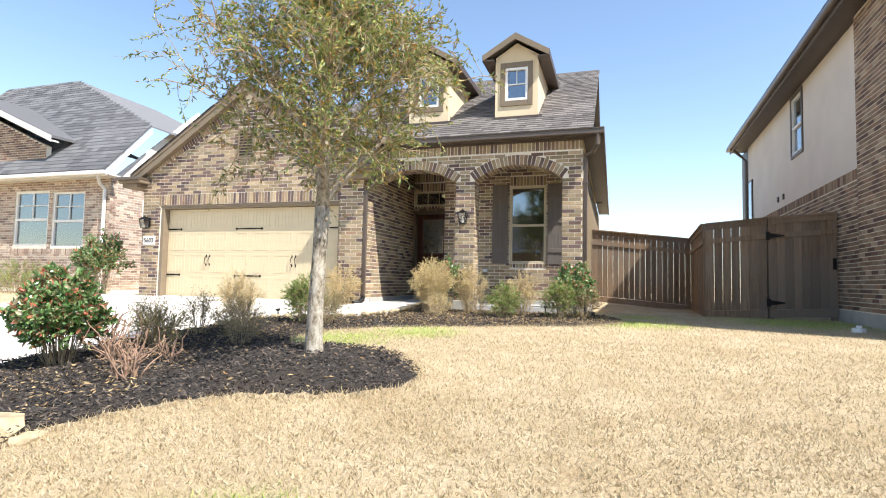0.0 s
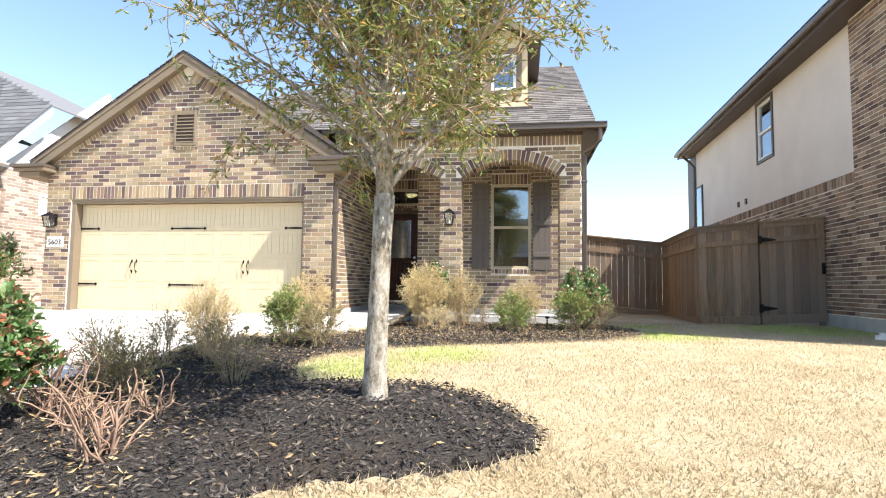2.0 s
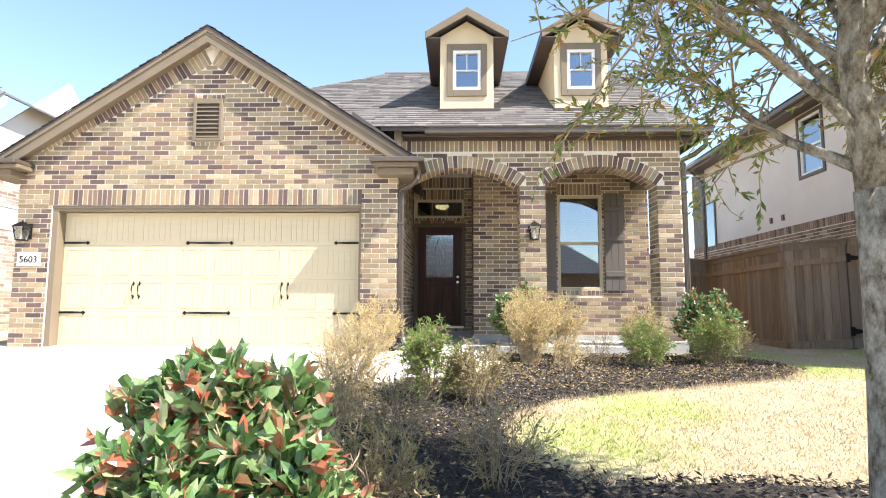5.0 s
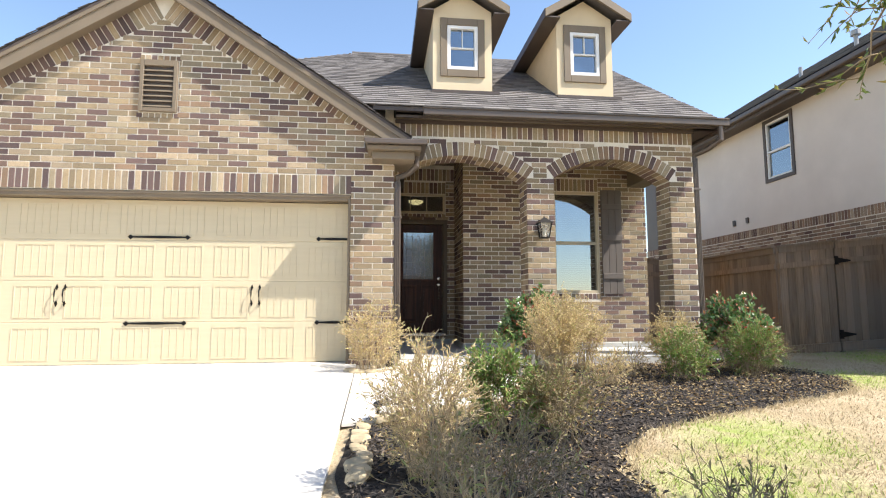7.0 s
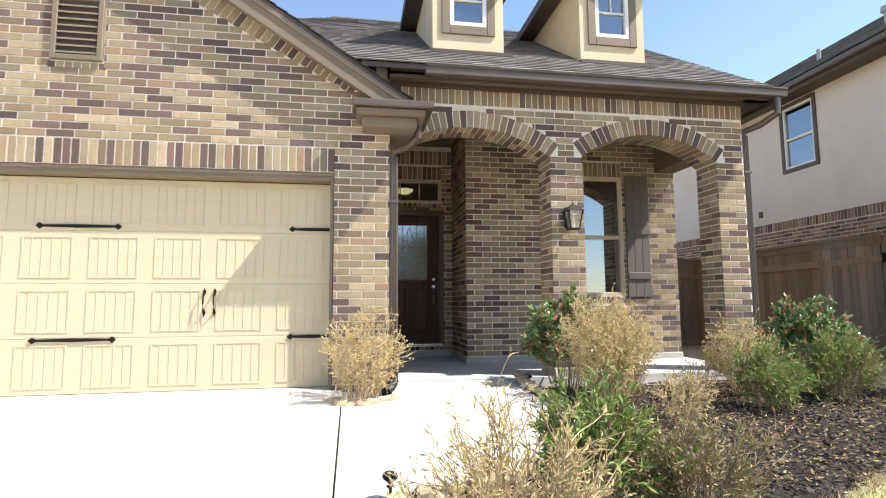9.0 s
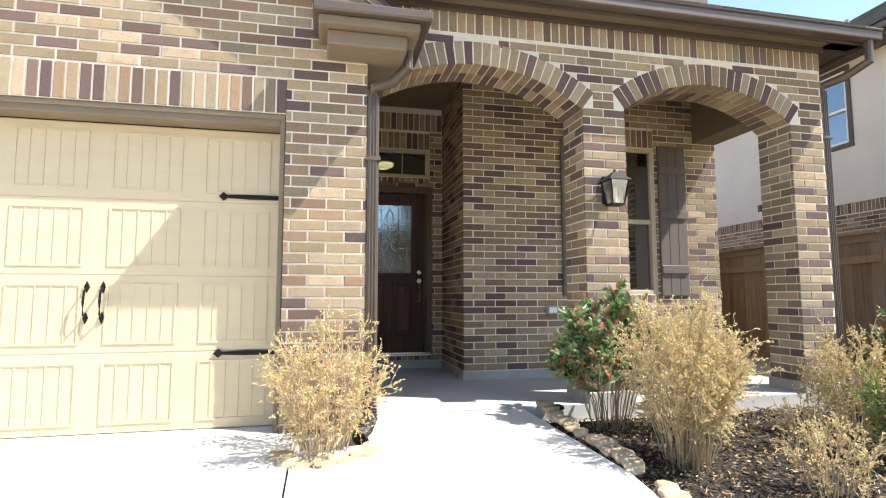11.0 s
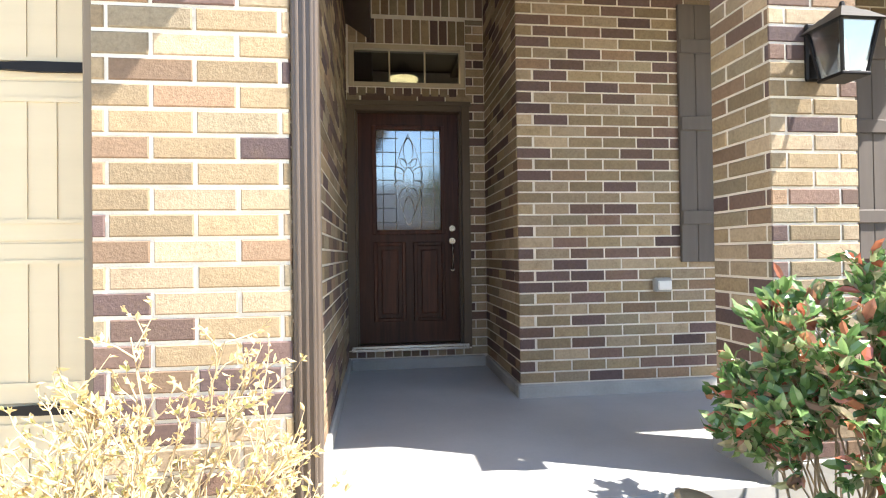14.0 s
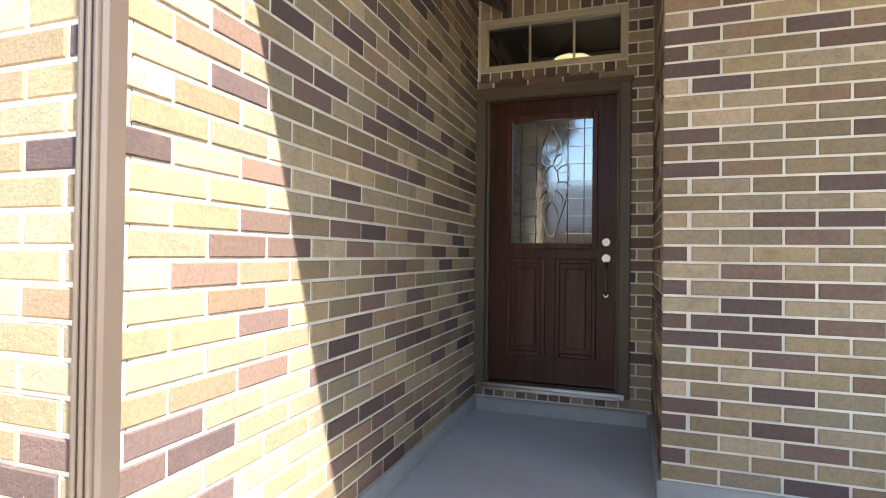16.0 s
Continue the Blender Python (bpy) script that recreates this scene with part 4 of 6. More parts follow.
# transom window over the door
tw = empty("window_transom", "narrow three-pane transom window over the door", "window", kind="structure")
tx0, tx1, tz0, tz1 = TRAN
part("window_frame", boxes((tx0, tx0 + 0.045, AY - 0.005, AY + 0.1, tz0, tz1), (tx1 - 0.045, tx1, AY - 0.005, AY + 0.1, tz0, tz1), (tx0 + 0.045, tx1 - 0.045, AY - 0.005, AY + 0.1, tz1 - 0.04, tz1), (tx0 + 0.045, tx1 - 0.045, AY - 0.005, AY + 0.1, tz0, tz0 + 0.04), bevel=0.005), CREAM_FRAME, tw)
for i in range(3):
    a, b = tx0 + 0.045 + (tx1 - tx0 - 0.09) * i / 3, tx0 + 0.045 + (tx1 - tx0 - 0.09) * (i + 1) / 3
    p = part("pane", boxes((a + 0.006, b - 0.006, AY + 0.05, AY + 0.056, tz0 + 0.04, tz1 - 0.04)), GLASS, tw)
    p.visible_shadow = False
    if i < 2:
        part("muntin", boxes((b - 0.007, b + 0.007, AY + 0.03, AY + 0.07, tz0 + 0.04, tz1 - 0.04)), CREAM_FRAME, tw)

# the hall seen dimly through door and transom, closed all round; its dimness is partly in the colour
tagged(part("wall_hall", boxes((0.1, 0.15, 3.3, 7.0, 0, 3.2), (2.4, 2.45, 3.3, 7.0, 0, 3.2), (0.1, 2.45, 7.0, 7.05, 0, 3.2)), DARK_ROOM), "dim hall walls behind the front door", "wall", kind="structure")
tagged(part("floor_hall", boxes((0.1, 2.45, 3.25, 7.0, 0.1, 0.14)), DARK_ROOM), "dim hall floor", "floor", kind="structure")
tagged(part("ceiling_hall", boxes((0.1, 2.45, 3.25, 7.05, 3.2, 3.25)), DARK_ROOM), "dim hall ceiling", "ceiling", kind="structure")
lamp = empty("ceiling_light", "lit amber bowl ceiling light in the hall", "ceiling light")
bm = bmesh.new()
tube(bm, [(1.17, 4.35, 2.92), (1.17, 4.35, 2.96), (1.17, 4.35, 3.0)], [0.07, 0.15, 0.17], 16)
part("bowl", bm, LAMP_GLOW, lamp)
bm = bmesh.new()
tube(bm, [(1.17, 4.35, 3.0), (1.17, 4.35, 3.03), (1.17, 4.35, 3.2)], [0.18, 0.18, 0.012], 12)
part("rim", bm, IRON, lamp)

# porch window with blinds and shutters
win = empty("window_1", "single-hung window with blinds half up", "window", kind="structure")
wx0, wx1, wz0, wz1 = WIN
WY = BY + 0.035
mz = wz0 + (wz1 - wz0) * 0.49
part("window_frame", boxes((wx0, wx0 + 0.05, WY - 0.02, WY + 0.09, wz0, wz1), (wx1 - 0.05, wx1, WY - 0.02, WY + 0.09, wz0, wz1), (wx0 + 0.05, wx1 - 0.05, WY - 0.02, WY + 0.09, wz1 - 0.045, wz1), (wx0 + 0.05, wx1 - 0.05, WY - 0.02, WY + 0.09, wz0, wz0 + 0.05), (wx0 + 0.05, wx1 - 0.05, WY - 0.005, WY + 0.06, mz - 0.025, mz + 0.03), bevel=0.005), CREAM_FRAME, win)
for a, b, yy in ((wz0 + 0.05, mz - 0.025, 0.035), (mz + 0.03, wz1 - 0.045, 0.02)):
    p = part("pane", boxes((wx0 + 0.05, wx1 - 0.05, WY + yy, WY + yy + 0.005, a, b)), GLASS, win)
    p.visible_shadow = False
for i in (1, 2):
    gx = wx0 + 0.05 + (wx1 - wx0 - 0.1) * i / 3
    part("muntin", boxes((gx - 0.007, gx + 0.007, WY + 0.028, WY + 0.034, mz + 0.03, wz1 - 0.045)), CREAM_FRAME, win)
part("muntin", boxes((wx0 + 0.05, wx1 - 0.05, WY + 0.0285, WY + 0.0345, mz + 0.42, mz + 0.434)), CREAM_FRAME, win)
bm = bmesh.new()
for i in range(44):
    z = wz0 + 0.07 + i * 0.038
    prism(bm, [(wx0 + 0.06, WY + 0.10, z), (wx0 + 0.06, WY + 0.103, z), (wx0 + 0.06, WY + 0.130, z + 0.018), (wx0 + 0.06, WY + 0.127, z + 0.018)], (wx1 - wx0 - 0.12, 0, 0))
tagged(part("blind_slats", bm, BLINDS, win, "white horizontal blind slats"), kind="stuff")
# dark box whose colour stands in for the unlit room
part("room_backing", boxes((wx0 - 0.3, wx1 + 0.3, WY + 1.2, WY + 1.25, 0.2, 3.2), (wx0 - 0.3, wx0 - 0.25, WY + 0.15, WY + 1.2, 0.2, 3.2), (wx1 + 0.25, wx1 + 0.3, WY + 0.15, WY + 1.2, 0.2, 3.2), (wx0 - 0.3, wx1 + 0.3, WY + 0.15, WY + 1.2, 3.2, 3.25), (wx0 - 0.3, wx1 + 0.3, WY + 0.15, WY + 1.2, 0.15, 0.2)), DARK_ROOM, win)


def shutter(x0, x1):
    s = empty("shutter", "grey-brown board-and-batten window shutter", "shutter", group="shutters beside the porch window")
    z0, z1, y = 0.93, 2.80, BY - 0.03
    w = (x1 - x0) / 3
    for i in range(3):
        part("board", boxes((x0 + i * w + 0.0015, x0 + (i + 1) * w - 0.0015, y, y + 0.03, z0, z1), bevel=0.004), SHUTTER, s)
    for z in (z0 + 0.27, z0 + 0.95, z1 - 0.36):
        part("batten", boxes((x0 + 0.004, x1 - 0.004, y - 0.02, y, z, z + 0.10), bevel=0.005), SHUTTER, s)
    return s


shutter(3.04, 3.42)
shutter(4.34, 4.72)

# ---------------------------------------------------------------- main roof with two dormers
RP = 0.655
EY, EZ = 0.10, 3.52
RIDGE_Y, RIDGE_Z, RX0, RX1 = 4.30, 6.27, -0.15, 5.40
up = Vector((0, 1, RP))
L = (RIDGE_Y - EY) * math.hypot(1, RP)
roof_main = empty("roof_main", "grey-brown shingle main roof above the porch", "roof", kind="structure")
deck([(0.3, EY, EZ), (RX1, EY, EZ), (RX1, RIDGE_Y, RIDGE_Z - 0.01), (RX0, RIDGE_Y, RIDGE_Z - 0.01), (-1.91, 2.54, 5.12)], TRIM_DARK, roof_main, 0.06)
X00 = RX0 - (RIDGE_Y - EY)


def main_clip(v):
    """The front slope starts at the hip and where the garage roof meets it."""
    h = v / L * (RIDGE_Y - EY)
    valley = APX + (RIDGE_G + 0.02 - (EZ + RP * h)) / PITCHR - X00
    return (max(h, valley), RX1 - X00 + 0.02)


shingle_slope("shingles", (X00, EY - 0.02, EZ + 0.005), (1, 0, 0), up, RX1 - X00 + 0.02, L, SHINGLE, "", main_clip, roof_main)
bm = bmesh.new()
prism(bm, [(RX0, RIDGE_Y, RIDGE_Z), (RX1, RIDGE_Y, RIDGE_Z), (RX1, 9.4, 3.45), (RX0, 9.4, 3.45)], (0, 0, -0.05))
prism(bm, [(RX0, RIDGE_Y, RIDGE_Z), (RX0, 9.4, 3.45), (X00, 9.4, 3.45), (-1.96, 2.49, 5.08)], (0, 0, -0.05))
part("rear_slopes", bm, SHINGLE, roof_main)
bm = bmesh.new()
tube(bm, [(RX0 - 0.1, RIDGE_Y, RIDGE_Z - 0.01), (RX1 + 0.02, RIDGE_Y, RIDGE_Z - 0.01)], [0.05, 0.05], 6)
part("ridge_cap", bm, SHINGLE, roof_main)
bm = bmesh.new()
prism(bm, [(5.18, 0.46, 3.3), (5.18, 9.3, 3.3), (5.18, 9.3, 3.45), (5.18, RIDGE_Y, RIDGE_Z - 0.1), (5.18, 0.46, 3.68)], (0.02, 0, 0))
tagged(part("wall_gable_right", bm, STUCCO), "stuccoed gable end wall", "wall", kind="structure")
tagged(part("wall_house_right", boxes((5.05, 5.19, 2.1, 14.0, -0.3, 3.4)), BRICK), "brick side wall of the house", "wall", kind="structure")
eave = empty("trim_eave", "brown fascia with bronze gutter along the porch eave", "eave", kind="structure")
part("soffit", boxes((0.62, 5.55, 0.20, 0.41, 3.44, 3.47)), TRIM, eave)
part("frieze", boxes((0.62, 5.22, 0.385, 0.413, 3.38, 3.44), bevel=0.005), TRIM_DARK, eave)
part("gutter", boxes((1.0, 5.62, 0.095, 0.20, 3.42, 3.53), (1.0, 5.62, 0.08, 0.095, 3.505, 3.535), bevel=0.01), GUTTER, eave)
part("fascia", boxes((0.62, 5.6, 0.20, 0.225, 3.40, 3.53)), TRIM_DARK, eave)
part("side_eave", boxes((5.20, 5.58, 0.23, 13.0, 3.44, 3.47), (5.58, 5.62, 0.20, 13.0, 3.40, 3.53), bevel=0.006), TRIM_DARK, eave)
bm = bmesh.new()
prism(bm, [(5.36, EY, EZ - 0.10), (5.36, RIDGE_Y, RIDGE_Z - 0.13), (5.36, RIDGE_Y, RIDGE_Z), (5.36, EY, EZ + 0.01)], (0.045, 0, 0))
part("rake_board", bm, TRIM_DARK, eave)


def roof_y(z):
    return EY + (z - EZ) / RP


def dormer(x0, x1, label):
    d = empty("dormer", label, "dormer", group="dormers on the porch roof")
    y0, zb, zt = 1.0, 4.10, 5.50
    cx, half = (x0 + x1) / 2, (x1 - x0) / 2
    za = zt + half * 0.62
    yb = roof_y(za) + 0.2
    bm = bmesh.new()
    w0, w1, u0, u1 = cx - 0.25, cx + 0.25, 4.50, 5.24
    for pts in ([(x0, zb), (w0, zb), (w0, zt), (x0, zt)], [(w1, zb), (x1, zb), (x1, zt), (w1, zt)], [(w0, zb), (w1, zb), (w1, u0), (w0, u0)], [(w0, u1), (w1, u1), (w1, zt), (w0, zt)], [(x0, zt), (x1, zt), (cx, za)]):
        prism(bm, [(x, y0, z) for x, z in pts], (0, 0.12, 0))
    part("front_wall", bm, STUCCO, d)
    for s in (x0, x1 - 0.06):
        bm = bmesh.new()
        prism(bm, [(s, y0 + 0.12, zb), (s, roof_y(zt) + 0.3, zt - 0.0), (s, y0 + 0.12, zt)], (0.06, 0, 0))
        prism(bm, [(s, y0 + 0.12, zb - 0.2), (s, y0 + 0.5, zb), (s, y0 + 0.12, zb)], (0.06, 0, 0))
        part("cheek_wall", bm, STUCCO, d)
    part("window_surround", boxes((w0 - 0.11, w0 - 0.0, y0 - 0.03, y0, u0 - 0.12, u1 + 0.12), (w1, w1 + 0.11, y0 - 0.03, y0, u0 - 0.12, u1 + 0.12), (w0, w1, y0 - 0.03, y0, u1, u1 + 0.12), (w0, w1, y0 - 0.03, y0, u0 - 0.12, u0), bevel=0.006), TRIM, d, "taupe raised window surround")
    wn_ = part("window", boxes((w0, w0 + 0.055, y0 - 0.02, y0 + 0.06, u0, u1), (w1 - 0.055, w1, y0 - 0.02, y0 + 0.06, u0, u1), (w0 + 0.055, w1 - 0.055, y0 - 0.02, y0 + 0.06, u1 - 0.055, u1), (w0 + 0.055, w1 - 0.055, y0 - 0.02, y0 + 0.06, u0, u0 + 0.055),
                              (w0 + 0.055, w1 - 0.055, y0 + 0.0, y0 + 0.05, (u0 + u1) / 2 - 0.012, (u0 + u1) / 2 + 0.012), (cx - 0.008, cx + 0.008, y0 + 0.0, y0 + 0.05, (u0 + u1) / 2 + 0.012, u1 - 0.055), bevel=0.004), WHITE, d, "white vinyl window frame")
    part("pane", boxes((w0 + 0.05, w1 - 0.05, y0 + 0.03, y0 + 0.036, u0 + 0.05, u1 - 0.05)), GLASS, wn_)
    # dark sheet standing in for the shade inside the dormer
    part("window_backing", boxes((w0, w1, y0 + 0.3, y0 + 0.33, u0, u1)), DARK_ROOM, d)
    o = 0.23
    bm2 = bmesh.new()
    for sg in (-1, 1):
        ex = cx + sg * (half + o)
        ez = za + 0.10 - (half + o) * 0.62
        ys = y0 - 0.22
        bm = bmesh.new()
        prism(bm, [(cx, ys, za + 0.10), (ex, ys, ez), (ex, roof_y(ez), ez), (cx, roof_y(za + 0.1), za + 0.10)], (0, 0, 0.05))
        part("roof_slope", bm, SHINGLE, d)
        bm = bmesh.new()
        prism(bm, [(cx, ys - 0.02, za + 0.14), (ex + sg * 0.02, ys - 0.02, ez + 0.04), (ex + sg * 0.02, ys - 0.02, ez - 0.09), (cx, ys - 0.02, za + 0.0)], (0, 0.04, 0))
        part("rake_board", bm, TRIM, d)
        bm = bmesh.new()
        prism(bm, [(ex, ys, ez + 0.05), (ex, roof_y(ez), ez + 0.05), (ex, roof_y(ez - 0.1), ez - 0.09), (ex, ys, ez - 0.09)], (sg * 0.03, 0, 0))
        part("fascia", bm, TRIM_DARK, d)
        bm = bmesh.new()
        prism(bm, [(ex, ys, ez - 0.09), (cx + sg * half, ys, ez - 0.09), (cx + sg * half, roof_y(ez), ez - 0.09), (ex, roof_y(ez), ez - 0.09)], (0, 0, 0.02))
        part("soffit", bm, TRIM_DARK, d)
    part("flashing", boxes((x0 - 0.03, x1 + 0.1, y0 - 0.10, y0, zb - 0.02, zb + 0.025)), TRIM_DARK, d)
    return d


dormer(1.22, 2.18, "cream stucco roof dormer with a white window")
dormer(3.27, 4.22, "cream stucco roof dormer with a white window")


# ---------------------------------------------------------------- downspouts, lanterns and small fittings
def downspout(label, top, wall_y, x, z_top, z_bot, lead):
    d = empty("downspout", label, "downspout", group="downspouts of the house")
    bm = bmesh.new()
    box(bm, x, x + 0.085, wall_y - 0.07, wall_y - 0.012, z_bot, z_top, bevel=0.008)
    part("pipe", bm, GUTTER, d)
    for k in range(3):
        bm = bmesh.new()
        box(bm, x + 0.015 + k * 0.022, x + 0.026 + k * 0.022, wall_y - 0.078, wall_y - 0.066, z_bot, z_top, bevel=0.003)
        part("rib", bm, GUTTER, d)
    bm = bmesh.new()
    tube(bm, [top, (top[0], top[1], z_top + 0.22), ((x + top[0]) / 2 + 0.04, (wall_y + top[1]) / 2, z_top + 0.12), (x + 0.042, wall_y - 0.04, z_top + 0.06), (x + 0.042, wall_y - 0.04, z_top - 0.06)], [0.042] * 5, 10)
    part("elbow", bm, GUTTER, d)
    for z in (z_top - 0.5,):
        part("strap", boxes((x - 0.012, x + 0.097, wall_y - 0.083, wall_y, z, z + 0.03), bevel=0.003), GUTTER, d)
    bm = bmesh.new()
    pts = [Vector((x + 0.042, wall_y - 0.04, z_bot + 0.02)) + Vector(v) for v in lead]
    fine, rad = [], []
    for a, b in zip(pts, pts[1:]):
        for i in range(8):
            fine.append(a.lerp(b, i / 8))
            rad.append(0.045 if i % 2 else 0.055)
    tube(bm, fine, rad, 12)
    part("corrugated_outlet", bm, PLASTIC_BLACK, d, "black corrugated drain outlet")
    return d


downspout("bronze downspout on the garage pier corner", (0.90, -0.02, 2.78), 0.065, 0.603, 2.42, 0.12, [(0, 0, 0), (0, -0.02, -0.08), (-0.05, -0.14, -0.14), (-0.10, -0.30, -0.15)])
downspout("bronze downspout at the porch end pier", (5.50, 0.15, 3.42), 0.50, 5.21, 3.0, 0.0, [(0, 0, 0), (0, -0.02, -0.08), (0.08, -0.12, -0.10), (0.2, -0.2, -0.10)])


def lantern(x, y, z, label):
    e = empty("wall_lantern", label, "wall lantern", group="lanterns on the brick piers")
    part("backplate", boxes((x - 0.05, x + 0.05, y - 0.025, y, z - 0.12, z + 0.13), bevel=0.008), IRON, e)
    bm = bmesh.new()
    tube(bm, [(x, y - 0.02, z + 0.08), (x, y - 0.08, z + 0.13), (x, y - 0.15, z + 0.12)], [0.012, 0.011, 0.012], 8)
    part("arm", bm, IRON, e)
    cy = y - 0.15
    bm = bmesh.new()
    for r0, r1, z0, z1 in ((0.105, 0.055, z + 0.06, z + 0.11), (0.05, 0.02, z + 0.11, z + 0.14)):
        a = [bm.verts.new((x + sx * r0, cy + sy * r0, z0)) for sx, sy in ((-1, -1), (1, -1), (1, 1), (-1, 1))]
        b = [bm.verts.new((x + sx * r1, cy + sy * r1, z1)) for sx, sy in ((-1, -1), (1, -1), (1, 1), (-1, 1))]
        bm.faces.new(a[::-1])
        bm.faces.new(b)
        for i in range(4):
            bm.faces.new((a[i], a[(i + 1) % 4], b[(i + 1) % 4], b[i]))
    tube(bm, [(x, cy, z + 0.14), (x, cy, z + 0.165)], [0.014, 0.008], 8)
    part("roof", bm, IRON, e)
    for sx in (-1, 1):
        for sy in (-1, 1):
            bm = bmesh.new()
            tube(bm, [(x + sx * 0.085, cy + sy * 0.085, z + 0.06), (x + sx * 0.055, cy + sy * 0.055, z - 0.14)], [0.007, 0.007], 6)
            part("post", bm, IRON, e)
    bm = bmesh.new()
    a = [bm.verts.new((x + sx * 0.08, cy + sy * 0.08, z + 0.06)) for sx, sy in ((-1, -1), (1, -1), (1, 1), (-1, 1))]
    b = [bm.verts.new((x + sx * 0.052, cy + sy * 0.052, z - 0.135)) for sx, sy in ((-1, -1), (1, -1), (1, 1), (-1, 1))]
    for i in range(4):
        bm.faces.new((a[i], b[i], b[(i + 1) % 4], a[(i + 1) % 4]))
    g = part("glass", bm, LANTERN_GLASS, e, "clear glass panes")
    g.visible_shadow = False
    part("base", boxes((x - 0.065, x + 0.065, cy - 0.065, cy + 0.065, z - 0.155, z - 0.14), bevel=0.004), IRON, e)
    bm = bmesh.new()
    tube(bm, [(x, cy, z - 0.14), (x, cy, z - 0.06), (x, cy, z - 0.01), (x, cy, z + 0.01)], [0.018, 0.018, 0.014, 0.004], 8)
    part("candle_bulb", bm, WHITE, e, "white candle bulb")
    return e


lantern(2.77, PY0, 1.86, "black iron lantern on the middle porch pier")
lantern(-5.30, 0.0, 1.80, "black iron lantern beside the garage door")

# house number plaque
plaque = empty("house_number_plaque", "white stone house number plaque in the brick", "house number")
part("plate", boxes((-5.46, -5.08, -0.02, 0.0, 1.25, 1.47), bevel=0.006), SIGN, plaque)
cu = bpy.data.curves.new("digits", "FONT")
cu.body, cu.size, cu.extrude, cu.align_x = "5603", 0.15, 0.003, "CENTER"
tmp = bpy.data.objects.new("digits_curve", cu)
scene.collection.objects.link(tmp)
bpy.context.view_layer.update()
me = bpy.data.meshes.new_from_object(tmp.evaluated_get(bpy.context.evaluated_depsgraph_get()))
bpy.data.objects.remove(tmp)
me.materials.clear()
me.materials.append(IRON)
digits = new("digits", me)
digits.parent = plaque
digits.matrix_basis = pose(-5.27, -0.0235, 1.308, 90, 0, 0)

# weatherproof outlet
outlet = empty("outdoor_outlet", "grey weatherproof outlet box on the brick wall", "outlet")
part("cover", boxes((2.82, 2.95, BY - 0.055, BY, 0.72, 0.82), bevel=0.012), PLASTIC_GREY, outlet)
part("lid", boxes((2.835, 2.935, BY - 0.075, BY - 0.055, 0.735, 0.80), bevel=0.006), WHITE, outlet)


# ---------------------------------------------------------------- fence and gate
fence = empty("fence", "weathered cedar board fence with cap rail", "fence", 7.6, 1.8, -0.2)


def fence_run(thing, p0, p1, z0, z1, top0, top1, side, gap=0.006, rails=True):
    a, b = Vector((p0[0], p0[1], 0)), Vector((p1[0], p1[1], 0))
    d = (b - a).normalized()
    nrm = Vector((d.y, -d.x, 0)) * side
    n = int((b - a).length / 0.142)
    off = Vector(thing.location)
    def slab(name, s0, s1, zA0, zA1, zB0, zB1, w0, w1):
        bm = bmesh.new()
        pts = []
        for s, lo, hi in ((s0, zA0, zA1), (s1, zB0, zB1)):
            for w in (w0, w1):
                for z in (lo, hi):
                    p = a + d * s + nrm * w
                    pts.append(bm.verts.new((p.x - off.x, p.y - off.y, z - off.z)))
        for f in ((0, 1, 5, 4), (2, 6, 7, 3), (0, 4, 6, 2), (1, 3, 7, 5), (0, 2, 3, 1), (4, 5, 7, 6)):
            bm.faces.new([pts[i] for i in f])
        part(name, bm, FENCE, thing)
    length = (b - a).length
    zl = lambda s: z0 + (z1 - z0) * s / length
    tl = lambda s: top0 + (top1 - top0) * s / length
    w = length / n
    for i in range(n):
        s0, s1 = i * w + gap / 2, (i + 1) * w - gap / 2
        j = random.uniform(-0.004, 0.004)
        slab("board", s0, s1, zl(s0) + 0.16, tl(s0) - 0.05, zl(s1) + 0.16, tl(s1) - 0.05, j, 0.017 + j)
    if rails:
        slab("kickboard", 0, length, zl(0), zl(0) + 0.155, zl(length), zl(length) + 0.155, -0.002, 0.034)
        slab("trim_board", 0, length, tl(0) - 0.14, tl(0) - 0.03, tl(length) - 0.14, tl(length) - 0.03, 0.019, 0.04)
        slab("band", 0, length, tl(0) - 0.43, tl(0) - 0.33, tl(length) - 0.43, tl(length) - 0.33, 0.019, 0.045)
        slab("cap", 0, length, tl(0) - 0.03, tl(0) + 0.005, tl(length) - 0.03, tl(length) + 0.005, -0.06, 0.075)
    for s in (0.0, length - 0.09):
        slab("post", s, s + 0.09, zl(s) - 0.1, tl(s) - 0.03, zl(s) - 0.1, tl(s) - 0.03, -0.10, -0.003)


fence_run(fence, (7.62, 1.80), (8.75, 1.82), -0.16, -0.10, 1.81, 1.92, 1, gap=0.008)
fence_run(fence, (7.80, 5.28), (7.61, 1.83), -0.18, -0.16, 1.78, 1.81, 1)
fence_run(fence, (5.21, 5.36), (7.78, 5.28), 0.02, -0.18, 2.06, 1.78, 1, gap=0.004)
gate = empty("gate", "closed weathered cedar gate with black iron hinges", "gate", 8.78, 1.82, -0.14)
fence_run(gate, (8.78, 1.82), (9.98, 1.86), -0.10, -0.04, 1.92, 2.02, 1, gap=0.005)
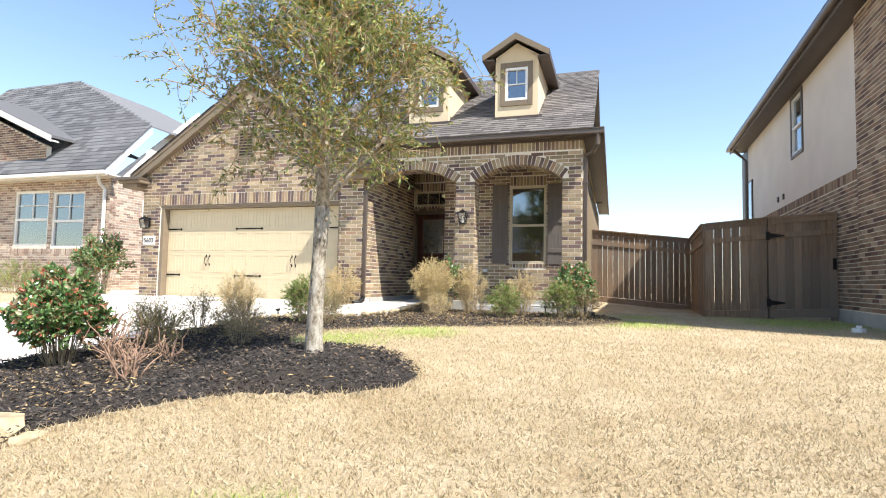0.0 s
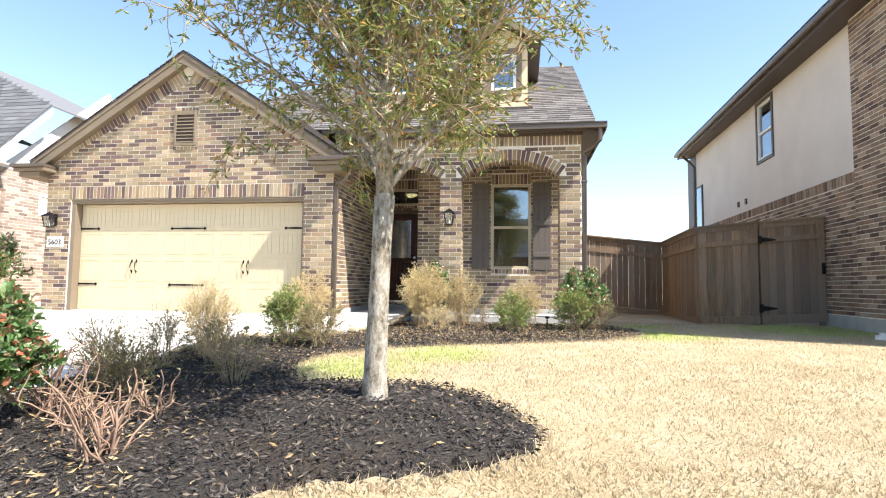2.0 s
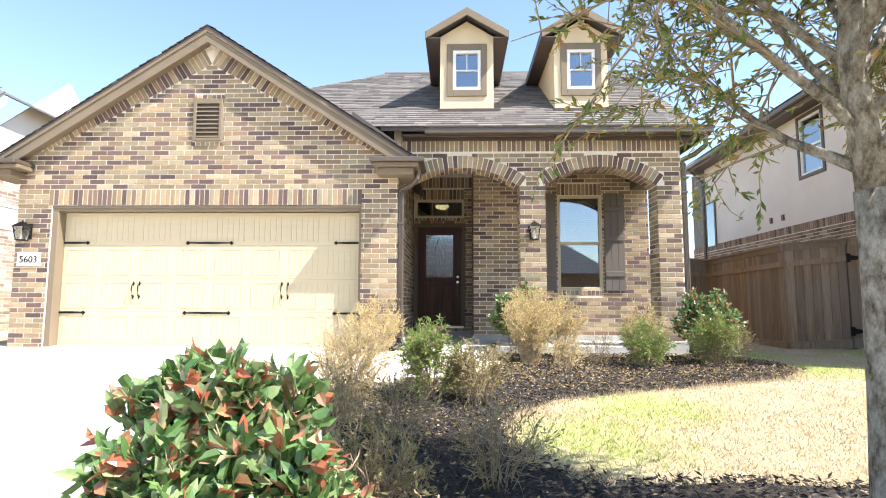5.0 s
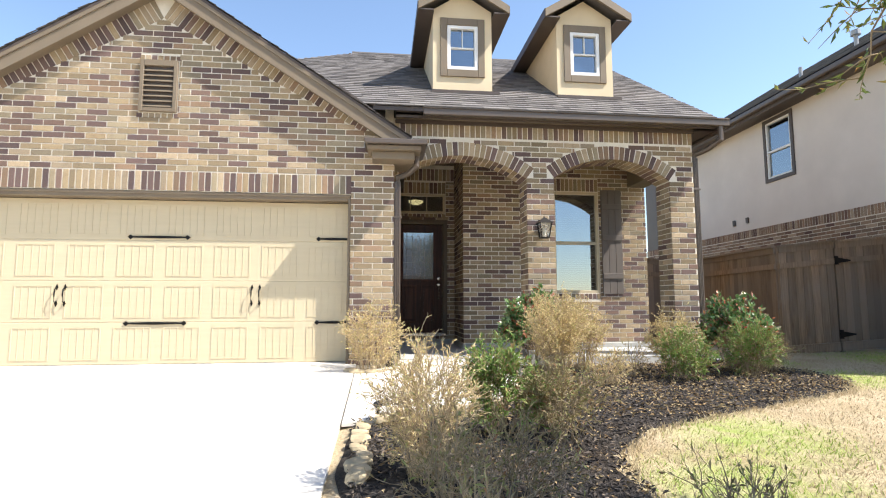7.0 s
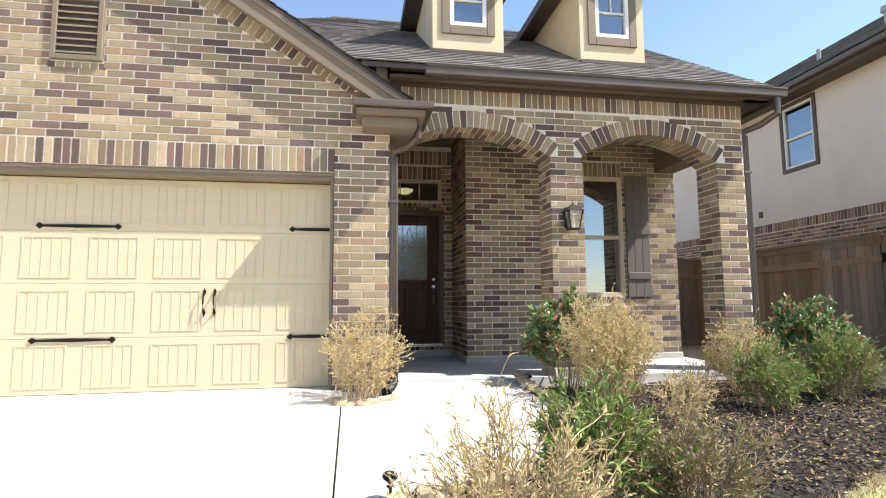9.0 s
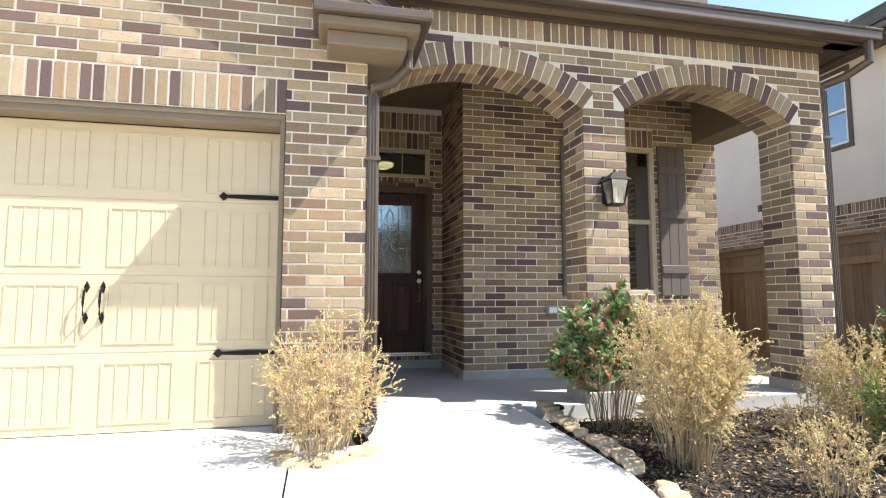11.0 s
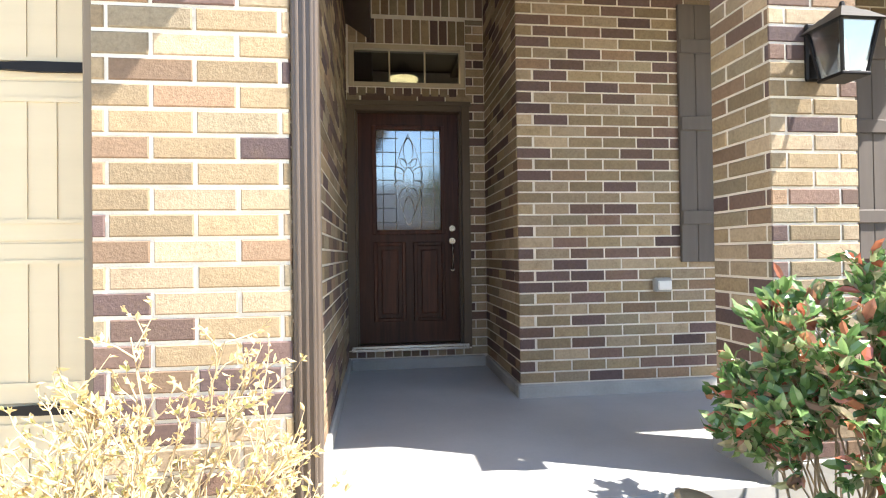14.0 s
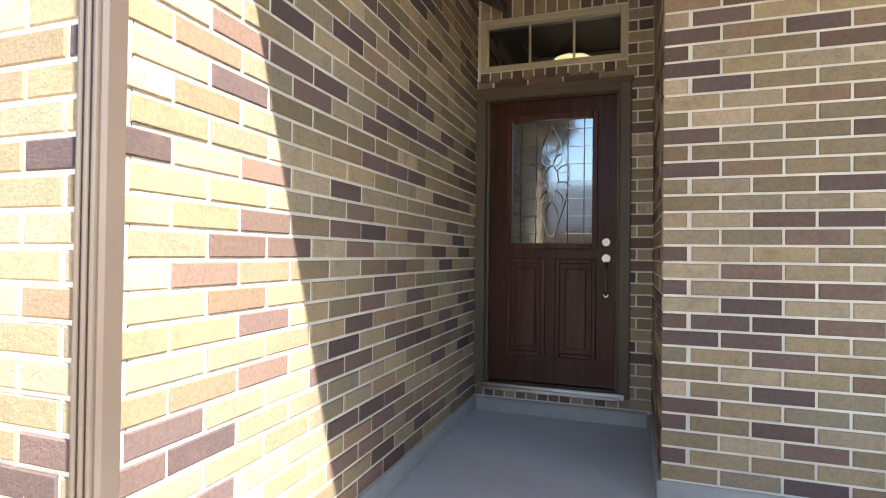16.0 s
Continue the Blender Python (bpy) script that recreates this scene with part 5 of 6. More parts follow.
for z in (0.05 + 0.15, 1.55):
    bm = bmesh.new()
    prism(bm, [(0.02, -0.058, z + 0.14 - 0.05), (0.02, -0.058, z + 0.14 + 0.05), (0.28, -0.052, z + 0.14 + 0.012), (0.28, -0.052, z + 0.14 - 0.012)], (0, 0.010, 0))
    box(bm, -0.05, 0.02, -0.062, -0.05, z + 0.06, z + 0.22)
    part("hinge", bm, IRON, gate, "black iron tee hinge")
bm = bmesh.new()
box(bm, 1.10, 1.16, -0.06, -0.045, 1.02, 1.24)
tube(bm, [(1.13, -0.06, 1.06), (1.13, -0.11, 1.09), (1.13, -0.11, 1.17), (1.13, -0.06, 1.20)], [0.009] * 4, 6)
part("latch", bm, IRON, gate, "black iron latch")

# ---------------------------------------------------------------- house next door, beyond the gate
NX = 10.06
nh = empty("neighbour_house", "two-storey stucco and brick house with dark trim", "house", NX, 0.0, -0.2)


def npart(name, bm, mat, label="", parent=None):
    for v in bm.verts:
        v.co -= Vector((NX, 0, -0.2))
    return part(name, bm, mat, parent or nh, label)


npart("stucco_wall", boxes((NX + 0.03, NX + 0.25, 0.75, 4.24, 2.70, 5.46), (NX + 0.03, NX + 0.25, 5.14, 10.75, 2.70, 5.46), (NX + 0.03, NX + 0.25, 4.24, 5.14, 2.70, 3.86), (NX + 0.03, NX + 0.25, 4.24, 5.14, 5.33, 5.46)), STUCCO_GREY)
bw = npart("brick_wall", boxes((NX + PROUD, NX + 0.25, 0.75, 11.9, -0.3, 2.65), (NX - 0.05 + PROUD, NX + 0.25, -2.4, 0.75, -0.3, 5.46)), MORTAR)
off = Matrix.Translation((-NX, 0, 0.2))
lay(bw, off @ facing(NX + PROUD, 0, "-x"), courses(-11.9, -0.75, 0.12, 2.49, whole(-11.9, -0.75)) + soldiers(-11.9, -0.75, 2.50, 2.70), None, BRICK_ROSE)
lay(bw, off @ facing(NX - 0.05 + PROUD, 0, "-x"), courses(-0.75, 2.4, 0.12, 5.42, whole(-0.75, 2.4)), None, BRICK_ROSE)
npart("foundation", boxes((NX - 0.01, NX + 0.25, 0.75, 11.9, -0.4, 0.10), (NX - 0.06, NX + 0.25, -2.4, 0.75, -0.4, 0.10), bevel=0.006), CURB, "grey concrete foundation")
npart("wall_far", boxes((NX + 0.03, NX + 0.25, 10.75, 11.9, 2.70, 5.46), bevel=0.01), TRIM_DARK)
npart("rear_wall", boxes((NX + 0.25, NX + 8, 11.7, 11.9, -0.3, 5.46)), STUCCO_GREY)
npart("front_wall", boxes((NX + 0.25, NX + 8, -2.4, -2.2, -0.3, 5.46)), BRICK_ROSE)
npart("eave", boxes((NX - 0.42, NX + 0.2, -2.8, 11.4, 5.44, 5.48), (NX - 0.46, NX - 0.42, -2.8, 11.4, 5.40, 5.58), bevel=0.006), TRIM_DARK, "dark brown fascia and soffit")
npart("gutter", boxes((NX - 0.58, NX - 0.46, -2.8, 11.4, 5.48, 5.60), bevel=0.02), GUTTER)
bm = bmesh.new()
prism(bm, [(NX - 0.52, -2.8, 5.56), (NX - 0.52, 11.4, 5.56), (NX + 5, 11.4, 8.9), (NX + 5, -2.8, 8.9)], (0, 0, 0.06))
npart("roof", bm, SHINGLE_GREY, "dark grey shingle roof")
shingle_slope("shingles", (-0.54, 11.4, 5.84), (0, -1, 0), (5.52, 0, 3.34), 14.2, 6.4, SHINGLE_GREY, "", None, nh, 0.4, 0.2)


def house_window(y0, y1, z0, z1, thing, x, rails=True):
    w = new("window")
    w.parent = thing
    base = Vector(thing.location)
    def wp(name, bm, mat, label=""):
        for v in bm.verts:
            v.co -= base
        return part(name, bm, mat, w, label)
    wp("trim", boxes((x - 0.03, x + 0.05, y0 - 0.09, y0, z0 - 0.09, z1 + 0.09), (x - 0.03, x + 0.05, y1, y1 + 0.09, z0 - 0.09, z1 + 0.09), (x - 0.03, x + 0.05, y0, y1, z1, z1 + 0.09), (x - 0.03, x + 0.05, y0, y1, z0 - 0.09, z0), bevel=0.006), TRIM_DARK, "dark brown trim")
    m = z0 + (z1 - z0) * 0.47
    wp("frame", boxes((x - 0.01, x + 0.08, y0, y0 + 0.045, z0, z1), (x - 0.01, x + 0.08, y1 - 0.045, y1, z0, z1), (x - 0.01, x + 0.08, y0 + 0.045, y1 - 0.045, z1 - 0.045, z1), (x - 0.01, x + 0.08, y0 + 0.045, y1 - 0.045, z0, z0 + 0.045), (x - 0.01, x + 0.06, y0 + 0.045, y1 - 0.045, m - 0.025, m + 0.025), bevel=0.004), WHITE)
    p = wp("pane", boxes((x + 0.04, x + 0.046, y0 + 0.04, y1 - 0.04, z0 + 0.04, z1 - 0.04)), GLASS)
    p.visible_shadow = False
    bm = bmesh.new()
    k = int((z1 - z0) / 0.05)
    for i in range(k):
        z = z0 + 0.05 + i * 0.05
        box(bm, x + 0.10, x + 0.104, y0, y1, z, min(z + 0.036, z1))
    wp("blind", bm, BLINDS)
    # dark sheet in place of the shaded room behind the blind
    wp("backing", boxes((x + 0.3, x + 0.32, y0 - 0.1, y1 + 0.1, z0 - 0.1, z1 + 0.1)), DARK_ROOM)


house_window(4.26, 5.12, 3.88, 5.31, nh, NX + 0.03)
npart("far_window", boxes((NX - 0.01, NX + 0.02, 9.96, 10.66, 2.60, 4.20), bevel=0.005), TRIM_DARK)
npart("far_pane", boxes((NX - 0.018, NX - 0.012, 10.03, 10.59, 2.67, 4.13)), GLASS)
for y in (5.97, 6.54):
    npart("vent", boxes((NX - 0.01, NX + 0.04, y, y + 0.10, 2.90, 3.05), bevel=0.006), TRIM_DARK, "small dark wall vent")
bm = bmesh.new()
tube(bm, [(NX - 0.5, 10.85, 5.5), (NX - 0.2, 10.82, 5.2), (NX - 0.03, 10.8, 5.0), (NX - 0.03, 10.8, 0.0)], [0.05] * 4, 8)
npart("downspout", bm, GUTTER)
for x, y, h, cap in ((0.9, 3.2, 0.45, True), (1.4, 2.2, 0.5, False), (2.1, 1.5, 0.45, True), (1.0, 5.0, 0.35, False)):
    z = 5.84 + (x + 0.54) * 3.34 / 5.52 - 0.1
    bm = bmesh.new()
    tube(bm, [(x, y, z - 0.1), (x, y, z + h)], [0.045, 0.045], 10)
    if cap:
        tube(bm, [(x, y, z + h - 0.12), (x, y, z + h - 0.11), (x, y, z + h)], [0.05, 0.10, 0.09], 10)
    part("vent_pipe", bm, PLASTIC_GREY, nh, "grey roof vent pipe")

nh.location.x = NX - 0.10
nh.rotation_euler = (0, 0, -0.035)

# ---------------------------------------------------------------- house on the other side of the driveway
lh = empty("neighbour_house", "pale brick single-storey house with white trim", "house", -9.0, 2.0, -0.2)


def lpart(name, bm, mat, label="", parent=None):
    for v in bm.verts:
        v.co -= Vector((-9, 2, -0.2))
    return part(name, bm, mat, parent or lh, label)


W1, W2 = (-13.10, -11.57, 1.36, 3.14), (-11.40, -10.03, 1.30, 3.08)
fw = lpart("front_wall", boxes((-9.0 - 1.03, -9.02, 2.0 + PROUD, 2.2, -0.3, 3.5), (-11.57, -11.40, 2.0 + PROUD, 2.2, -0.3, 3.5), (-20, -13.10, 2.0 + PROUD, 2.2, -0.3, 3.5),
                               (-13.10, -11.57, 2.0 + PROUD, 2.2, -0.3, 1.36), (-11.40, -10.03, 2.0 + PROUD, 2.2, -0.3, 1.30), (-13.10, -11.57, 2.0 + PROUD, 2.2, 3.14, 3.5), (-11.40, -10.03, 2.0 + PROUD, 2.2, 3.08, 3.5)), MORTAR)
off = Matrix.Translation((9, -2, 0.2))
lay(fw, off @ facing(0, 2.0 + PROUD, "-y"), courses(-20, -9.0, 0.0, 3.45, holes(-20, -9.0, (W1[0], W1[1], W1[2] - 0.2, W1[3]), (W2[0], W2[1], W2[2] - 0.2, W2[3]))) + soldiers(-13.2, -9.98, 1.07, 1.27), None, BRICK_PALE)
sw = lpart("side_wall", boxes((-9.2, -9.0 - PROUD, 2.2, 14.0, -0.3, 3.5)), MORTAR)
lay(sw, off @ facing(-9.0 - PROUD, 0, "+x"), courses(2.0, 14.0, 0.0, 3.5, holes(2.0, 14.0, (3.2, 4.3, 2.35, 2.95), (4.8, 5.9, 2.35, 2.95))), None, BRICK_PALE)
gw_ = lpart("gable_wall", prism(bmesh.new(), [(-9.06, 2.1, 3.5), (-9.06, 9.0, 3.5), (-9.06, 5.5, 6.6)], (0.04, 0, 0)), STUCCO_GREY)
for x0, x1, z0, z1 in (W1, W2):
    w = new("window")
    w.parent = lh
    def wp(name, bm, mat):
        for v in bm.verts:
            v.co -= Vector((-9, 2, -0.2))
        return part(name, bm, mat, w)
    mz_, cx_ = z0 + (z1 - z0) * 0.48, (x0 + x1) / 2
    wp("frame", boxes((x0, x0 + 0.07, 2.03, 2.12, z0, z1), (x1 - 0.07, x1, 2.03, 2.12, z0, z1), (x0 + 0.07, x1 - 0.07, 2.03, 2.12, z1 - 0.06, z1), (x0 + 0.07, x1 - 0.07, 2.03, 2.12, z0, z0 + 0.07), (x0 + 0.07, x1 - 0.07, 2.03, 2.1, mz_ - 0.04, mz_ + 0.04), (x0 + 0.07, x1 - 0.07, 2.04, 2.07, (mz_ + z1) / 2 - 0.015, (mz_ + z1) / 2 + 0.015), (cx_ - 0.015, cx_ + 0.015, 2.04, 2.07, mz_, z1), bevel=0.004), WHITE)
    p = wp("pane", boxes((x0 + 0.05, x1 - 0.05, 2.085, 2.09, z0 + 0.05, z1 - 0.05)), GLASS)
    p.visible_shadow = False
    bm = bmesh.new()
    for i in range(int((z1 - z0) / 0.055)):
        box(bm, x0 + 0.06, x1 - 0.06, 2.14, 2.145, z0 + 0.06 + i * 0.055, z0 + 0.098 + i * 0.055)
    wp("blind", bm, BLINDS)
    # dark sheet painted as the room's shade
    wp("backing", boxes((x0 - 0.1, x1 + 0.1, 2.4, 2.42, z0 - 0.1, z1 + 0.1)), DARK_ROOM)
for y0 in (3.2, 4.8):
    lpart("small_window", boxes((-9.05, -8.985, y0, y0 + 1.1, 2.35, 2.42), (-9.05, -8.985, y0, y0 + 1.1, 2.88, 2.95), (-9.05, -8.985, y0, y0 + 0.06, 2.42, 2.88), (-9.05, -8.985, y0 + 1.04, y0 + 1.1, 2.42, 2.88), bevel=0.004), WHITE)
    lpart("small_pane", boxes((-9.03, -9.02, y0 + 0.05, y0 + 1.05, 2.4, 2.9)), GLASS)
lpart("eave", boxes((-20, -8.62, 1.55, 2.0, 3.46, 3.50), (-20, -8.62, 1.50, 1.55, 3.42, 3.56), bevel=0.006), SOFFIT_LIGHT, "white fascia and soffit")
lpart("gutter", boxes((-20, -8.6, 1.38, 1.5, 3.46, 3.58), bevel=0.02), WHITE)
bm = bmesh.new()
prism(bm, [(-8.62, 1.5, 3.46), (-8.62, 3.05, 5.1), (-8.62, 3.05, 5.28), (-8.62, 1.5, 3.62)], (0.05, 0, 0))
lpart("rake_board", bm, WHITE, "white rake board")
bm = bmesh.new()
tube(bm, [(-8.9, 1.45, 3.46), (-9.1, 1.7, 3.25), (-9.15, 1.93, 3.1), (-9.15, 1.93, 0.0)], [0.05] * 4, 8)
lpart("downspout", bm, WHITE, "white downspout")
PL = 1.1
def lroof(x, y):
    return (x, y, 3.55 + PL * (y - 1.42))
bm = bmesh.new()
ap = lroof(-15.8, 6.0)
prism(bm, [lroof(-20, 1.42), lroof(-8.6, 1.42), lroof(-8.6, 3.02), ap, lroof(-20, 6.0)], (0, 0, 0.05))
prism(bm, [lroof(-8.6, 3.02), (-8.6, 10.0, 5.2), (-15.8, 10.0, ap[2]), ap], (0, 0, 0.05))
lpart("roof", bm, SHINGLE_GREY, "grey shingle hip roof")
LU = Vector((0, 1, PL))
LL = 4.58 * math.hypot(1, PL)
def lclip(v):
    y = v / math.hypot(1, PL)
    return (0, 11.4 - max(0.0, (y - 1.6) / 2.98 * 7.2))
shingle_slope("shingles", (-11.0, -0.58, 3.81), (1, 0, 0), LU, 11.4, LL, SHINGLE_GREY, "", lclip, lh, 0.5, 0.2)
# front gable of that house, standing on its roof
bm = bmesh.new()
prism(bm, [(-11.75, 1.95, 3.95), (-11.75, 1.95, 4.60), (-16.0, 1.95, 6.40), (-20.0, 1.95, 4.70), (-20.0, 1.95, 3.95)], (0, 0.15, 0))
fg = lpart("front_gable_wall", bm, MORTAR)
lay(fg, off @ facing(0, 1.95, "-y"), courses(-16.0, -11.76, 4.0, 6.3, lambda v: [(-16.0, -11.76 - max(0.0, v - 4.58) / 0.4235)]), None, BRICK_ROSE)
bm = bmesh.new()
prism(bm, [(-11.25, 1.70, 4.80), (-16.0, 1.70, 6.80), (-16.0, 1.70, 6.88), (-11.25, 1.70, 4.88)], (0, 3.4, 0))
prism(bm, [(-16.0, 1.70, 6.80), (-20.0, 1.70, 5.10), (-20.0, 1.70, 5.18), (-16.0, 1.70, 6.88)], (0, 3.4, 0))
lpart("front_gable_roof", bm, SHINGLE_GREY, "grey shingle gable roof")
bm = bmesh.new()
prism(bm, [(-11.22, 1.64, 4.66), (-16.0, 1.64, 6.66), (-16.0, 1.64, 6.85), (-11.22, 1.64, 4.85)], (0, 0.05, 0))
prism(bm, [(-11.25, 1.70, 4.68), (-15.9, 1.70, 6.62), (-15.9, 1.70, 6.66), (-11.25, 1.70, 4.72)], (0, 0.25, 0))
lpart("front_gable_fascia", bm, SOFFIT_LIGHT, "white gable fascia and soffit")
# back fence between the two houses
sf = empty("fence", "tan cedar board fence between the two houses", "fence", -9.0, 3.0, -0.2)
fence_run(sf, (-8.95, 4.2), (-5.55, 4.2), -0.1, -0.1, 1.7, 1.7, 1, rails=True)

# far ground closing: low roofs behind the street side, mirrored in the panes
street = empty("street_house", "plain brick house across the street", "house", 2.0, -34.0, -1.0)
part("wall", boxes((-14, 12, -4, 0, 0, 4.2)), BRICK_ROSE, street)
bm = bmesh.new()
prism(bm, [(-15, 0.6, 4.1), (13, 0.6, 4.1), (8, -4, 8.0), (-10, -4, 8.0)], (0, 0, 0.1))
part("roof", bm, SHINGLE_GREY, street)

# ---------------------------------------------------------------- stones, path lights and small things
def stone(bm, x, y, z, r, sx=1.0, sy=1.0, sz=0.6):
    m = Matrix.LocRotScale((x, y, z), Euler((random.uniform(-0.3, 0.3), random.uniform(-0.3, 0.3), random.uniform(0, 3))), (r * sx, r * sy, r * sz))
    res = bmesh.ops.create_icosphere(bm, subdivisions=2, radius=1.0, matrix=m)
    for v in res["verts"]:
        v.co += Vector(noise.noise_vector(v.co * 9)) * r * 0.42
    for v in res["verts"]:
        v.co.z = max(-r * 0.4, min(r * 0.42, v.co.z))


def stones(label, spots):
    for x, y, z, r, sx, sy in spots:
        bm = bmesh.new()
        stone(bm, 0, 0, 0, r, sx, sy)
        ob = part("edging_stone", bm, STONE, None)
        ob.location = (x, y, z + r * 0.2)
        tagged(ob, label, "stone", "edging stones")


ring = []
for i in range(9):
    a = math.pi * (1.0 + i / 8)
    ring.append((0.34 + 0.30 * math.cos(a), -0.36 + 0.30 * math.sin(a), -0.06, random.uniform(0.06, 0.085), 1.2, 0.9))
stones("cream limestone edging stone round the shrub", ring)
edge = []
for (x0, y0), (x1, y1), k in (((2.04, 0.2), (2.02, -0.62), 6), ((2.04, -0.72), (2.04, -1.22), 4), ((2.02, -1.4), (1.68, -2.2), 6), ((1.55, -2.34), (0.32, -2.9), 8), ((0.3, -3.0), (0.34, -4.2), 7)):
    for i in range(k):
        t = i / k
        x, y = x0 + (x1 - x0) * t, y0 + (y1 - y0) * t
        edge.append((x + random.uniform(-0.02, 0.02), y, max(lawn_z(x, y), drive_z(y)) + 0.03, random.uniform(0.06, 0.09), random.uniform(1.0, 1.4), 0.9))
stones("cream limestone edging stone along the walk", edge)
stones("large cream limestone rock at the bed edge", [(2.20, -8.22, -0.49, 0.20, 1.3, 0.9), (2.36, -8.52, -0.53, 0.12, 1.3, 0.8), (2.52, -8.20, -0.50, 0.09, 1.5, 0.8)])


def path_light(x, y, z):
    e = empty("path_light", "small black landscape spotlight on a stake", "path light", x, y, z, "landscape lights in the bed")
    bm = bmesh.new()
    tube(bm, [(0, 0, -0.05), (0, 0, 0.10)], [0.012, 0.012], 8)
    part("stake", bm, PLASTIC_BLACK, e)
    bm = bmesh.new()
    tube(bm, [(0, 0, 0.09), (0, 0, 0.13), (0, -0.01, 0.145), (0, -0.01, 0.15)], [0.022, 0.035, 0.042, 0.03], 12)
    part("head", bm, PLASTIC_BLACK, e)


path_light(2.10, 0.05, -0.08)
path_light(0.42, -2.72, -0.18)
path_light(4.55, -0.1, -0.10)
cap = empty("cleanout_cap", "white plastic cleanout cap in the lawn", "cleanout cap", 9.3, -0.9, -0.15)
bm = bmesh.new()
tube(bm, [(0, 0, 0), (0, 0, 0.07)], [0.09, 0.09], 14)
part("collar", bm, WHITE, cap)
part("lug", boxes((-0.03, 0.03, -0.03, 0.03, 0.07, 0.11), bevel=0.005), WHITE, cap)


# ---------------------------------------------------------------- plants
rng = np.random.default_rng(7)


def leaf_mesh(name, P, D, length, width, mat, parent, fold=0.25, label="", oval=False):
    """Folded leaves at the points P that point along D."""
    P, D = np.asarray(P, float), np.asarray(D, float)
    n = len(P)
    D /= np.linalg.norm(D, axis=1)[:, None] + 1e-9
    R = rng.normal(size=(n, 3))
    S = np.cross(D, R)
    S /= np.linalg.norm(S, axis=1)[:, None] + 1e-9
    U = np.cross(S, D)
    L = length * rng.uniform(0.65, 1.25, n)[:, None]
    W = width * rng.uniform(0.7, 1.2, n)[:, None]
    m = P + D * L * 0.5
    if oval:
        tip = P + D * L - U * L * rng.uniform(0.0, 0.3, n)[:, None]
        q, r = P + D * L * 0.30, P + D * L * 0.72
        V = np.stack([P, q + S * W * 0.45 + U * W * fold, r + S * W * 0.42 + U * W * fold * 0.6, tip, r - S * W * 0.42 + U * W * fold * 0.6, q - S * W * 0.45 + U * W * fold, q + U * L * 0.04, r], 1).reshape(-1, 3)
        i = np.arange(n)[:, None] * 8
        F4 = np.concatenate([i + [1, 2, 7, 6], i + [6, 7, 4, 5]], 0).tolist()
        F3 = np.concatenate([i + [0, 1, 6], i + [0, 6, 5], i + [2, 3, 7], i + [7, 3, 4]], 0).tolist()
        me = bpy.data.meshes.new(name)
        me.from_pydata(V.tolist(), [], F4 + F3)
        me.materials.append(mat)
        ob = new(name, me)
        if parent:
            ob.parent = parent
        return tagged(ob, label, kind="stuff")
    V = np.stack([P, m + S * W * 0.5 + U * W * fold, P + D * L + U * L * rng.uniform(-0.2, 0.1, n)[:, None], m - S * W * 0.5 + U * W * fold], 1).reshape(-1, 3)
    i = np.arange(n)[:, None] * 4
    F = np.concatenate([i + [0, 1, 2], i + [0, 2, 3]], 0)
    me = bpy.data.meshes.new(name)
    me.from_pydata(V.tolist(), [], F.tolist())
    me.materials.append(mat)
    ob = new(name, me)
    if parent:
        ob.parent = parent
    return tagged(ob, label, kind="stuff")


class Twigs:
    """Thin tapered branches gathered into one mesh."""
    def __init__(self, sides=4):
        self.v, self.f, self.sides = [], [], sides

    def add(self, pts, r0, r1):
        k, s = len(pts), self.sides
        base = len(self.v)
        for i, p in enumerate(pts):
            p = Vector(p)
            d = Vector(pts[min(i + 1, k - 1)]) - Vector(pts[max(i - 1, 0)])
            if d.length < 1e-6:
                d = Vector((0, 0, 1))
            d.normalize()
            a = d.cross(Vector((0.3, 0.9, 0.1))).normalized()
            b = d.cross(a)
            r = r0 + (r1 - r0) * i / (k - 1)
            for q in range(s):
                t = 2 * math.pi * q / s
                self.v.append(p + r * (math.cos(t) * a + math.sin(t) * b))
        for i in range(k - 1):
            for q in range(s):
                self.f.append((base + i * s + q, base + i * s + (q + 1) % s, base + (i + 1) * s + (q + 1) % s, base + (i + 1) * s + q))

    def make(self, name, mat, parent):
        ob = mesh_ob(name, self.v, self.f, mat, parent)
        for p in ob.data.polygons:
            p.use_smooth = True
        return ob


def wander(p, d, length, steps, bend=0.25, lift=0.0):
    pts, p, d = [Vector(p)], Vector(p), Vector(d).normalized()
    for _ in range(steps):
        d = (d + Vector(rng.normal(size=3)) * bend + Vector((0, 0, lift))).normalized()
        p = p + d * (length / steps)
        pts.append(p.copy())
    return pts


